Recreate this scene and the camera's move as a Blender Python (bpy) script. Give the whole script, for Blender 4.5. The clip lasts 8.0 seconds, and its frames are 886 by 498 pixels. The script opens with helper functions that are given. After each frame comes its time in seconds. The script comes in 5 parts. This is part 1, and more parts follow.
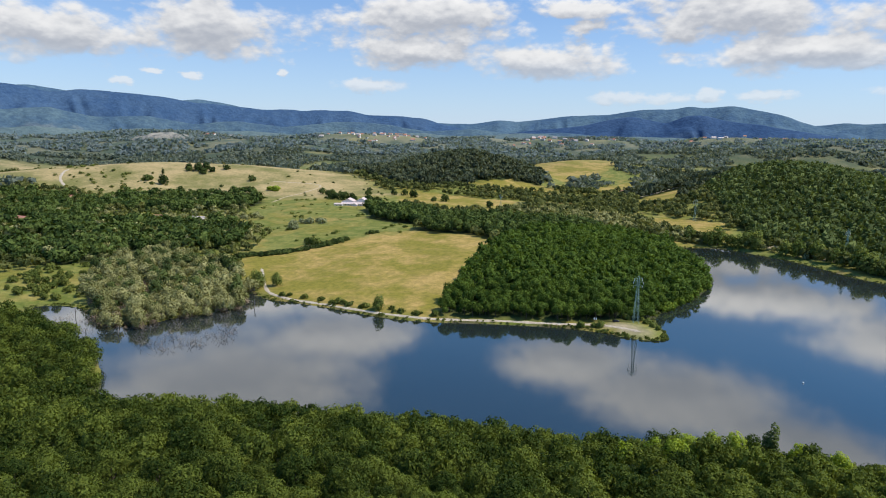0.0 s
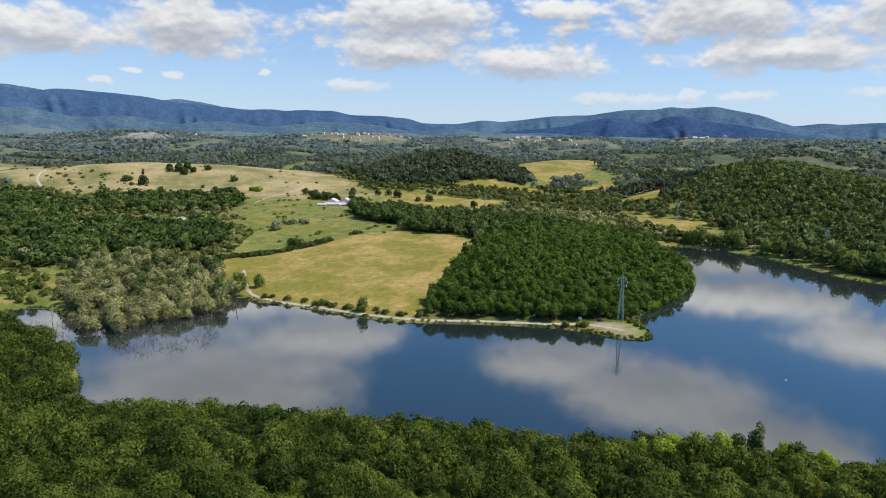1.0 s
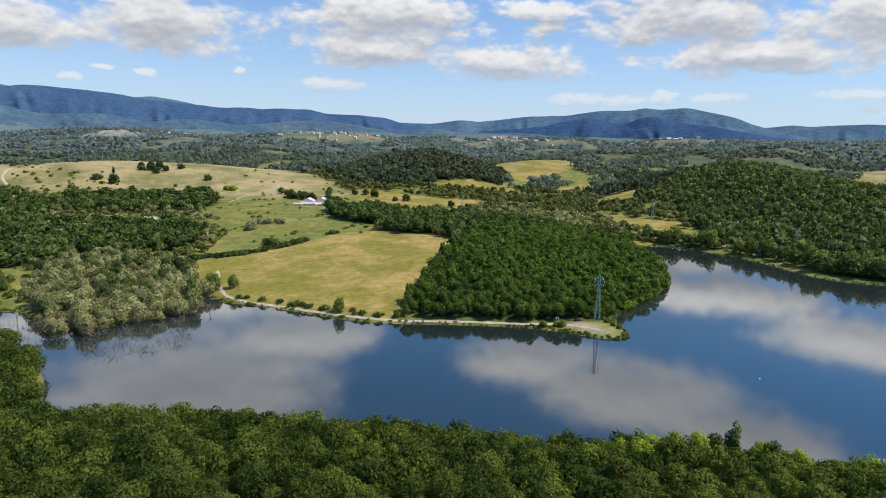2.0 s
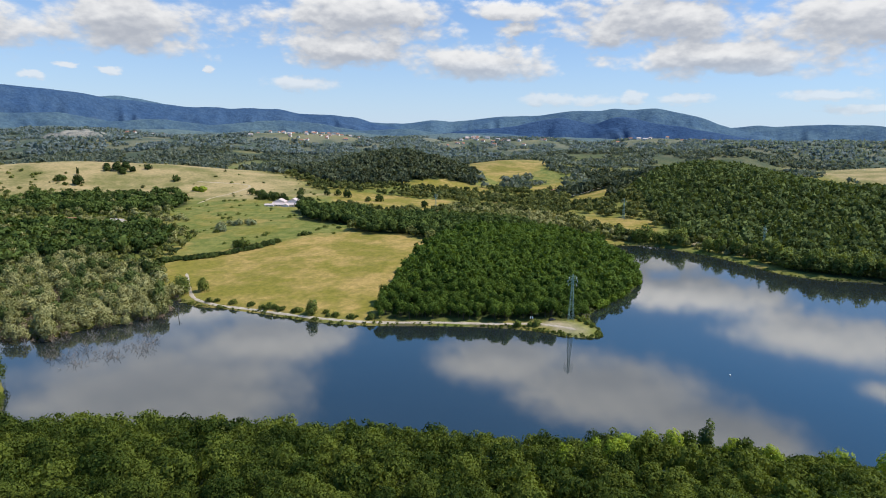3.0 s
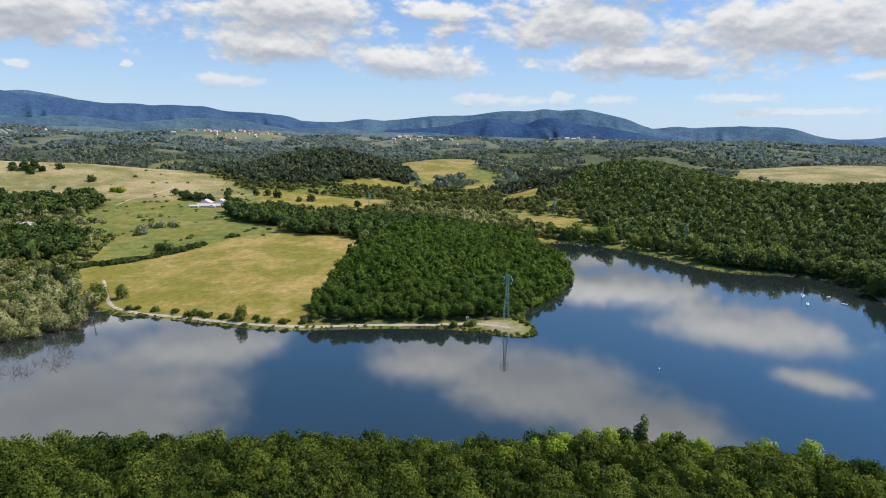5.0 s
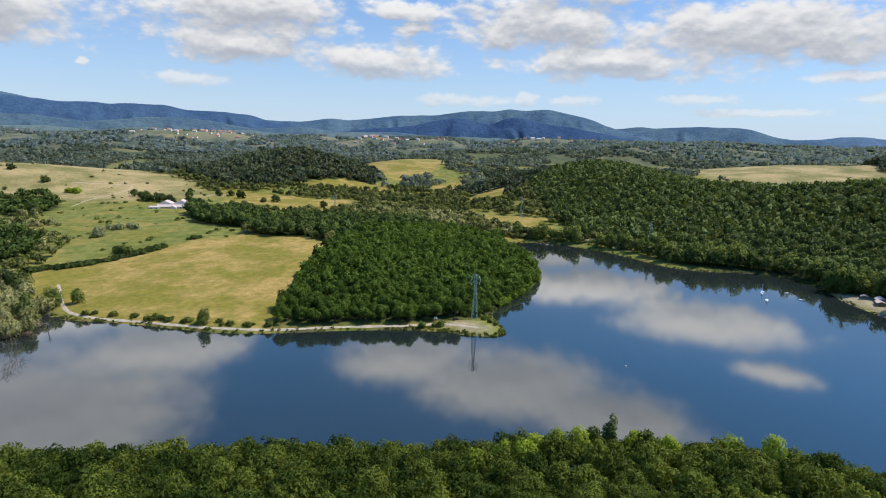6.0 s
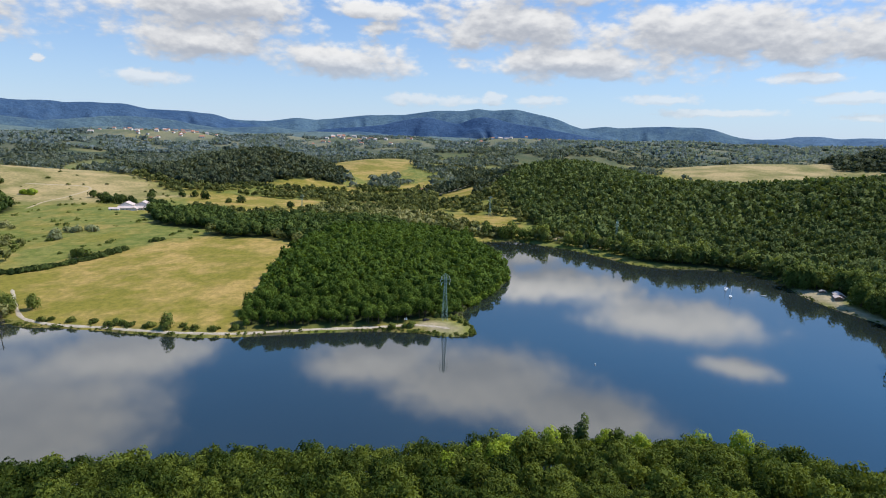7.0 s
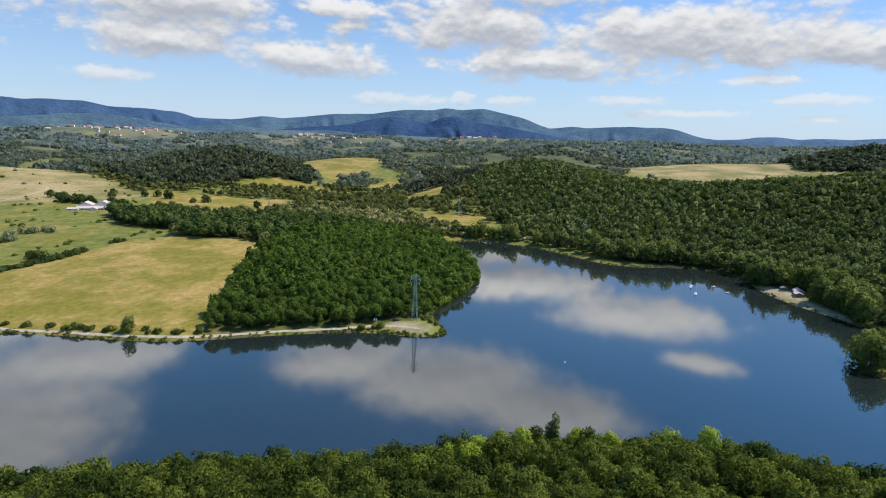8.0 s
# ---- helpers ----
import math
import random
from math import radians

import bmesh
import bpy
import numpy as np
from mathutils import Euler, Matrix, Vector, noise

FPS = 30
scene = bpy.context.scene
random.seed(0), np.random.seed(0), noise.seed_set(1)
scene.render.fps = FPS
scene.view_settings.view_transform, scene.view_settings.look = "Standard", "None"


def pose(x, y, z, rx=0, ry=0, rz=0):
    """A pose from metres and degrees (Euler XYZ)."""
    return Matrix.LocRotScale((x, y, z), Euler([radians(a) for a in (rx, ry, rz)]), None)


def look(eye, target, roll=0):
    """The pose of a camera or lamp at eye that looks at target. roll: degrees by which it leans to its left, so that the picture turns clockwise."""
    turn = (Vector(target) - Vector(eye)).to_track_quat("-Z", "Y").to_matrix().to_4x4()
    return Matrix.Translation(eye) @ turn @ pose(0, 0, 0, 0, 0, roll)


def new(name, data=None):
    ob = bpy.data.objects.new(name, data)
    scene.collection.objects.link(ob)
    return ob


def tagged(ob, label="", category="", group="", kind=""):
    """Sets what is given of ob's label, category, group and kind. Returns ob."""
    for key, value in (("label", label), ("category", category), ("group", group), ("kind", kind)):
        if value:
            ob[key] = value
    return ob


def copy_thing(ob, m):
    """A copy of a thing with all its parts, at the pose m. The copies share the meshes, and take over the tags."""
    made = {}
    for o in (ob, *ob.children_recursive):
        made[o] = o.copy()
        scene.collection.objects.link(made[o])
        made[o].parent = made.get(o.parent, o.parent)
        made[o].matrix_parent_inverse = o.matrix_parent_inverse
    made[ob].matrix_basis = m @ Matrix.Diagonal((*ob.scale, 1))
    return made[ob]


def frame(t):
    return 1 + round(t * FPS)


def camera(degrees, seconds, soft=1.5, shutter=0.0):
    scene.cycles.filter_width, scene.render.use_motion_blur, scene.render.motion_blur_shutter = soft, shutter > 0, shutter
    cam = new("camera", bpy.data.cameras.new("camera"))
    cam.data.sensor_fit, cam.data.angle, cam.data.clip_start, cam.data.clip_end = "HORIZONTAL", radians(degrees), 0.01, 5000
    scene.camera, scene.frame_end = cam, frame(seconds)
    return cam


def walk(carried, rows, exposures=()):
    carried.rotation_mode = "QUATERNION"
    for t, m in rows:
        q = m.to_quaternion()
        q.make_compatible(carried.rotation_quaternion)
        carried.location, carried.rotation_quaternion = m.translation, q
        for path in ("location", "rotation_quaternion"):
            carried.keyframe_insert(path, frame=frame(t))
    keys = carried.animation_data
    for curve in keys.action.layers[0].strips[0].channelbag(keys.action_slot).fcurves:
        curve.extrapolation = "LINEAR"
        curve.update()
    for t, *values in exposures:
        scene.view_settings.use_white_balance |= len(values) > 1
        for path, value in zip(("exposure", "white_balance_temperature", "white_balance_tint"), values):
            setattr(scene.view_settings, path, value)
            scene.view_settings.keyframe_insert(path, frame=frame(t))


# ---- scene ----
cam = camera(71.9, 8.0, 1.0)
PATH = [
    (0, (8.517, -9.23, 117.797), (8.054, -7.318, 117.436), 0.6),
    (0.5, (8.25, -8.218, 117.668), (7.81, -6.3, 117.307), 0.6),
    (1, (7.965, -7.087, 117.479), (7.552, -5.164, 117.119), 0.6),
    (1.5, (7.685, -5.894, 117.38), (7.308, -3.964, 117.02), 0.8),
    (3, (6.922, -2.701, 117.351), (6.667, -0.751, 116.992), 0.9),
    (3.5, (6.788, -1.809, 117.484), (6.588, 0.148, 117.126), 0.9),
    (4, (6.525, -0.712, 117.554), (6.381, 1.25, 117.195), 1.0),
    (4.5, (6.252, 0.404, 117.573), (6.16, 2.369, 117.214), 1.1),
    (6, (5.777, 3.862, 117.374), (5.844, 5.829, 117.018), 1.3),
    (6.5, (5.665, 5.043, 117.313), (5.786, 7.007, 116.957), 1.3),
    (7, (5.657, 6.151, 117.331), (5.825, 8.112, 116.976), 1.3),
    (7.5, (5.79, 7.208, 117.241), (6.004, 9.165, 116.886), 1.4),
    (8, (5.769, 8.258, 117.179), (6.036, 10.208, 116.824), 1.5),
]
walk(cam, [(t, look(eye, target, roll)) for t, eye, target, roll in PATH])

# ---- sky, sun and exposure ----
SUN_TURN, SUN_HEIGHT = 82, 55          # degrees clockwise from the y axis, and over the horizon
# clouds: azimuth, height, half width, half depth, all in degrees
CLOUDS = [(-46, 7.7, 6.5, 2.2), (-34, 8.7, 7, 2.6), (-15, 10.3, 8.6, 2.7), (-16.5, 7.5, 7, 1.5), (-1.9, 11, 4.2, 0.9), (-1.2, 9.5, 2.8, 0.6),
          (10.5, 9.8, 8.4, 2.3), (17, 7, 10.5, 1.8), (-4, 6.5, 6.6, 1.6), (-20.4, 4.5, 3, 0.6), (-35.4, 4.9, 1, 0.3), (-38.5, 5.1, 0.9, 0.3)]
CLOUDS_LOW = [(-40.7, 4.3, 0.8, 0.3), (-28, 5.3, 0.5, 0.3), (3.4, 3.5, 4, 0.6), (9.2, 3.7, 1.1, 0.5), (13.2, 3.5, 2, 0.5), (28, 8.9, 14, 2.7),
              (38, 3.8, 3.3, 0.45), (24.3, 3.7, 3.4, 0.45), (38.6, 2.3, 2.2, 0.35), (34.3, 5.3, 3.4, 0.5), (42, 7.9, 10, 2.3), (28, 2.6, 5, 0.4)]
CLOUDS_HIGH = [(-24, 18.4, 8, 2.2), (-34, 22.6, 13, 5.5), (-1, 20.4, 7, 2.5), (8.8, 22.4, 10, 3.2), (19, 24.6, 8, 2.6), (14, 13, 10, 1.7),
               (26, 15.2, 8, 1.9), (32, 18.6, 3.4, 0.8), (-37, 14.2, 14, 2.6), (-21, 15.4, 6, 1.7), (-8, 40, 14, 4)]


def cloud_field(nodes, links, place):
    """How deep inside a cloud a place of the sky lies: 1 in its middle, 0 at its rim."""
    total = None
    for az, el, ra, re in CLOUDS + CLOUDS_LOW + CLOUDS_HIGH:
        a = nodes.new("ShaderNodeVectorMath")
        a.operation = "MULTIPLY_ADD"
        a.inputs[1].default_value = (1 / ra, 1 / re, 0)
        a.inputs[2].default_value = (-az / ra, -el / re, 0)
        links.new(place, a.inputs[0])
        b = nodes.new("ShaderNodeVectorMath")
        b.operation = "LENGTH"
        links.new(a.outputs[0], b.inputs[0])
        if total is None:
            total = b.outputs["Value"]
        else:
            m = nodes.new("ShaderNodeMath")
            m.operation = "SMOOTH_MIN"
            m.inputs[2].default_value = 0.35
            links.new(total, m.inputs[0])
            links.new(b.outputs["Value"], m.inputs[1])
            total = m.outputs[0]
    return total


def build_world():
    world = bpy.data.worlds.new("sky")
    scene.world = world
    world.use_nodes = True
    nt = world.node_tree
    nodes, links = nt.nodes, nt.links
    nodes.clear()

    def math_node(op, a, b=None, c=None):
        n = nodes.new("ShaderNodeMath")
        n.operation = op
        for i, v in enumerate((a, b, c)):
            if v is None:
                continue
            if isinstance(v, (int, float)):
                n.inputs[i].default_value = v
            else:
                links.new(v, n.inputs[i])
        return n.outputs[0]

    sky = nodes.new("ShaderNodeTexSky")
    sky.sky_type, sky.sun_disc = "NISHITA", False
    sky.sun_elevation, sky.sun_rotation = radians(SUN_HEIGHT), radians(SUN_TURN)
    sky.altitude, sky.air_density, sky.dust_density, sky.ozone_density = 200, 1.0, 0.1, 4.0
    coord = nodes.new("ShaderNodeTexCoord")
    split = nodes.new("ShaderNodeSeparateXYZ")
    links.new(coord.outputs["Generated"], split.inputs[0])
    az = math_node("MULTIPLY", math_node("ARCTAN2", split.outputs[0], split.outputs[1]), 57.2958)
    el = math_node("MULTIPLY", math_node("ARCSINE", split.outputs[2]), 57.2958)

    def noise_at(place, scale, detail, rough=0.55):
        n = nodes.new("ShaderNodeTexNoise")
        n.inputs["Scale"].default_value, n.inputs["Detail"].default_value, n.inputs["Roughness"].default_value = scale, detail, rough
        links.new(place, n.inputs["Vector"])
        return n

    def smooth(v, lo, hi):
        n = nodes.new("ShaderNodeMapRange")
        n.interpolation_type = "SMOOTHSTEP"
        n.inputs["From Min"].default_value, n.inputs["From Max"].default_value = lo, hi
        links.new(v, n.inputs["Value"])
        return n.outputs[0]

    def depth(rise):
        """Cloud depth at the place, or that far above it, with billows."""
        at = nodes.new("ShaderNodeCombineXYZ")
        links.new(az, at.inputs[0])
        links.new(math_node("ADD", el, rise), at.inputs[1])
        stretch = nodes.new("ShaderNodeVectorMath")
        stretch.operation = "MULTIPLY"
        stretch.inputs[1].default_value = (0.62, 1.15, 1)
        links.new(at.outputs[0], stretch.inputs[0])
        # ragged rims: the place wanders a little before the cloud is looked up
        drift = nodes.new("ShaderNodeVectorMath")
        drift.operation = "MULTIPLY_ADD"
        drift.inputs[1].default_value = (2.0, 0.8, 0)
        links.new(noise_at(stretch.outputs[0], 1.3, 5, 0.6).outputs["Color"], drift.inputs[0])
        links.new(at.outputs[0], drift.inputs[2])
        back = nodes.new("ShaderNodeVectorMath")
        back.operation = "SUBTRACT"
        back.inputs[1].default_value = (1.0, 0.4, 0)
        links.new(drift.outputs[0], back.inputs[0])
        # high clouds are smooth veils, low ones heap up
        heap = math_node("SUBTRACT", 1.0, math_node("MULTIPLY", smooth(el, 12.5, 16.5), 0.62))
        field = cloud_field(nodes, links, back.outputs[0])
        big = noise_at(stretch.outputs[0], 0.4, 8, 0.52)
        puff = nodes.new("ShaderNodeTexVoronoi")
        puff.feature = "SMOOTH_F1"
        puff.inputs["Scale"].default_value, puff.inputs["Detail"].default_value = 0.6, 2.0
        puff.inputs["Smoothness"].default_value, puff.inputs["Roughness"].default_value = 0.5, 0.55
        warp = nodes.new("ShaderNodeVectorMath")
        warp.operation = "MULTIPLY_ADD"
        warp.inputs[1].default_value = (0.9, 0.9, 0)
        links.new(noise_at(stretch.outputs[0], 0.9, 4, 0.5).outputs["Color"], warp.inputs[0])
        links.new(stretch.outputs[0], warp.inputs[2])
        links.new(warp.outputs[0], puff.inputs["Vector"])
        billow = math_node("ADD", math_node("MULTIPLY", math_node("SUBTRACT", big.outputs["Fac"], 0.5), 1.45),
                           math_node("MULTIPLY", math_node("SUBTRACT", 0.95, puff.outputs["Distance"]), 0.62))
        fine = math_node("MULTIPLY", math_node("SUBTRACT", noise_at(stretch.outputs[0], 1.7, 6, 0.55).outputs["Fac"], 0.5), 0.6)
        return math_node("ADD", math_node("SUBTRACT", 1.1, field), math_node("MULTIPLY", math_node("ADD", billow, fine), heap))

    here, close, above = depth(0.0), depth(0.4), depth(1.1)

    veiled = smooth(el, 12.5, 16.5)
    cover = math_node("ADD", math_node("MULTIPLY", smooth(here, -0.12, 0.55), math_node("SUBTRACT", 1.0, veiled)),
                      math_node("MULTIPLY", math_node("MULTIPLY", smooth(here, -0.22, 0.6), 0.95), veiled))
    # sunlit where there is little cloud above, grey at the base
    lit = smooth(math_node("SUBTRACT", math_node("MULTIPLY", here, 0.35), above), -0.75, 0.35)
    relief = smooth(math_node("SUBTRACT", here, close), -0.5, 0.5)
    lit = math_node("ADD", math_node("MULTIPLY", lit, 0.62), math_node("MULTIPLY", relief, 0.38))
    tone = nodes.new("ShaderNodeMix")
    tone.data_type = "RGBA"
    tone.inputs["A"].default_value, tone.inputs["B"].default_value = (3.75, 3.95, 4.4, 1), (7.3, 7.25, 7.2, 1)
    links.new(lit, tone.inputs["Factor"])
    # pale summer haze low over the land
    veil = nodes.new("ShaderNodeMix")
    veil.data_type = "RGBA"
    veil.inputs["B"].default_value = (4.85, 5.75, 7.05, 1)
    links.new(math_node("MULTIPLY", math_node("EXPONENT", math_node("MULTIPLY", math_node("MAXIMUM", el, 0.0), -0.125)), 0.95), veil.inputs["Factor"])
    deep = nodes.new("ShaderNodeMix")
    deep.data_type, deep.blend_type = "RGBA", "MULTIPLY"
    deep.inputs["Factor"].default_value, deep.inputs["B"].default_value = 1.0, (0.68, 0.95, 1.22, 1)
    links.new(sky.outputs[0], deep.inputs["A"])
    # the higher sky is lifted in green and blue for its reflection in the lake
    upper = nodes.new("ShaderNodeMix")
    upper.data_type, upper.blend_type = "RGBA", "MULTIPLY"
    upper.inputs["B"].default_value = (0.95, 1.42, 1.42, 1)
    links.new(smooth(el, 10, 20), upper.inputs["Factor"])
    links.new(deep.outputs["Result"], upper.inputs["A"])
    links.new(upper.outputs["Result"], veil.inputs["A"])
    # clouds nearer overhead are brightened, so that the lake reflects them brighter
    high = nodes.new("ShaderNodeMix")
    high.data_type, high.blend_type = "RGBA", "MULTIPLY"
    high.inputs["B"].default_value = (2.05, 2.0, 1.93, 1)
    links.new(smooth(el, 11, 14.5), high.inputs["Factor"])
    links.new(tone.outputs["Result"], high.inputs["A"])
    mix = nodes.new("ShaderNodeMix")
    mix.data_type = "RGBA"
    links.new(math_node("MULTIPLY", cover, math_node("ADD", math_node("MULTIPLY", smooth(el, 3, 7.5), 0.47), 0.48)), mix.inputs["Factor"])
    links.new(veil.outputs["Result"], mix.inputs["A"])
    links.new(high.outputs["Result"], mix.inputs["B"])
    back = nodes.new("ShaderNodeBackground")
    back.inputs["Strength"].default_value = 0.12
    out = nodes.new("ShaderNodeOutputWorld")
    links.new(mix.outputs["Result"], back.inputs[0])
    links.new(back.outputs[0], out.inputs[0])


build_world()
sun = new("sun", bpy.data.lights.new("sun", "SUN"))
sun.data.energy, sun.data.angle, sun.data.color = 5.5, radians(0.53), (1, 0.935, 0.84)
sun.matrix_world = look((0, 0, 900), Vector((0, 0, 900)) - Vector((math.sin(radians(SUN_TURN)) * math.cos(radians(SUN_HEIGHT)),
                        math.cos(radians(SUN_TURN)) * math.cos(radians(SUN_HEIGHT)), math.sin(radians(SUN_HEIGHT)))))
scene.view_settings.exposure = 0.0

# ---- lie of the land ----
LAKE = [(-190, 186), (-214, 222), (-246, 252), (-285, 272), (-335, 292), (-366, 318), (-338, 330), (-306, 312), (-274, 300),
        (-258, 300), (-252, 322), (-238, 335), (-224, 352), (-236, 384), (-243, 400), (-236, 394), (-217, 377), (-193, 377),
        (-163, 370), (-135, 361.5), (-106, 356), (-80, 358.5), (-37, 366), (-8, 367.5), (8, 366.5), (24, 363), (37, 357), (50, 356), (59, 363),
        (57, 380), (52, 408), (70, 436), (100, 490),
        (113, 540), (108, 600), (100, 655), (102, 692), (125, 704), (155, 705), (175, 679), (205, 650), (222, 613),
        (236, 578), (262, 555)]
LAKE_EAST = [(306, 553), (335, 537), (346, 500), (332, 461), (330, 418), (338, 371), (346, 335), (322, 305), (284, 298),
             (268, 288), (278, 272), (330, 250), (420, 215), (440, 140), (340, 90), (250, 96), (196, 146), (160, 178),
             (124, 198), (70, 204), (20, 206), (-30, 206), (-100, 204), (-150, 196)]
VILLAGES = [(-1105, 2735, 22, 150), (-880, 2815, 22, 120), (-231, 2935, 34, 110), (40, 2900, 8, 120), (560, 2860, 16, 150), (900, 2850, 8, 240), (-1560, 2560, 9, 240)]
# hills: centre, radii, turn in degrees, height
HILLS = [(-70, 590, 150, 190, 0, 17), (-300, 760, 150, 260, 20, 10), (-560, 1180, 280, 150, 12, 22), (-930, 1090, 400, 170, 32, 47),
         (-420, 920, 120, 120, 0, 4), (-295, 1460, 175, 185, 0, 67), (345, 1170, 170, 250, 0, 60), (560, 830, 260, 190, -20, 35),
         (780, 650, 260, 180, 0, 62), (880, 1520, 400, 220, 10, 60), (1400, 1450, 260, 240, 0, 94), (1150, 1000, 350, 300, 0, 50),
         (250, 2150, 380, 260, 0, 30), (-30, 1840, 230, 190, 0, 38), (-1500, 2300, 600, 350, 0, 36), (900, 2500, 600, 350, 0, 46)] + [(x, y, 1.4 * wide, 110, 0, 34) for x, y, _, wide in VILLAGES[:5]]


def rounded_line(points, closed=True, times=2):
    """Cuts the corners of a line, so that it runs in curves."""
    p = np.array(points, float)
    for _ in range(times):
        q = np.roll(p, -1, 0) if closed else p[1:]
        a = p if closed else p[:-1]
        p2 = np.stack([a * 0.75 + q * 0.25, a * 0.25 + q * 0.75], 1).reshape(-1, p.shape[1])
        p = p2 if closed else np.concatenate([p[:1], p2, p[-1:]])
    return p


SHORE = rounded_line(LAKE + LAKE_EAST)


def inside(poly, x, y):
    """Whether the points lie inside a closed outline."""
    p = np.array(poly, float)
    hit = np.zeros(np.shape(x), bool)
    for (ax, ay), (bx, by) in zip(p, np.roll(p, -1, 0)):
        if ay != by:
            hit ^= ((ay > y) != (by > y)) & (x < (bx - ax) * (y - ay) / (by - ay) + ax)
    return hit


def line_distance(line, x, y, closed=False):
    """How far the points are from a line of points."""
    p = np.array(line, float)
    q = np.roll(p, -1, 0) if closed else p[1:]
    best = np.full(np.shape(x), 1e9)
    for (ax, ay), (bx, by) in zip(p, q):
        dx, dy = bx - ax, by - ay
        u = np.clip(((x - ax) * dx + (y - ay) * dy) / (dx * dx + dy * dy + 1e-9), 0, 1)
        best = np.minimum(best, (x - ax - u * dx) ** 2 + (y - ay - u * dy) ** 2)
    return np.sqrt(best)


def shore_distance(x, y):
    """Distance to the shore: above zero on land, below zero in the lake."""
    d = line_distance(SHORE, x, y, True)
    return np.where(inside(SHORE, x, y), -d, d)


def ramp(v, a, b):
    u = np.clip((v - a) / (b - a), 0, 1)
    return u * u * (3 - 2 * u)


WAVES = [(math.cos(k * 2.4), math.sin(k * 2.4), k * 1.7) for k in range(1, 9)]


def swell(x, y, size):
    """Soft uneven swell between about -1 and 1, with humps of that size."""
    s = 0
    for i, (c, d, ph) in enumerate(WAVES):
        k = 2 * math.pi / (size * (0.7 + 0.13 * i))
        s = s + np.sin((x * c + y * d) * k + ph + 1.3 * np.sin((x * d - y * c) * k * 0.6 + ph * 2))
    return s / 4


def height(x, y):
    """The ground's height over the lake."""
    x, y = np.asarray(x, float), np.asarray(y, float)
    sd = shore_distance(x, y)
    land = np.maximum(sd, 0)
    near = ramp(y, 245, 205) * ramp(x, -240, -165) * ramp(x, 330, 215)
    z = 1.6 * (1 - np.exp(-land / 6)) + 4 * (1 - np.exp(-land / 70))
    z = z + near * ((13 + 9.5 * ramp(x, 5, 60)) * (1 - np.exp(-(land / 27) ** 1.5)) + 0.17 * np.clip(land - 45, 0, 260))
    z = z + (1 - near) * 16 * ramp(y, 200, 40) * ramp(land, 0, 150)
    rise = 1 - np.exp(-land / 80)
    for cx, cy, rx, ry, turn, h in HILLS:
        c, s = math.cos(math.radians(turn)), math.sin(math.radians(turn))
        u, v = ((x - cx) * c + (y - cy) * s) / rx, (-(x - cx) * s + (y - cy) * c) / ry
        z = z + rise * h * np.exp(-(u * u + v * v))
    r = np.hypot(x, y)
    z = z + rise * (swell(x, y, 230) * 1.6 + swell(x + 90, y, 620) * 12 * ramp(r, 1300, 2600))
    z = z + 100 * ramp(r, 1700, 3500) - 170 * ramp(r, 3450, 4100) + swell(x, y + 50, 60) * 0.35 * ramp(land, 5, 60)
    return np.where(sd < 0, -6 * (1 - np.exp(sd / 14)), z)


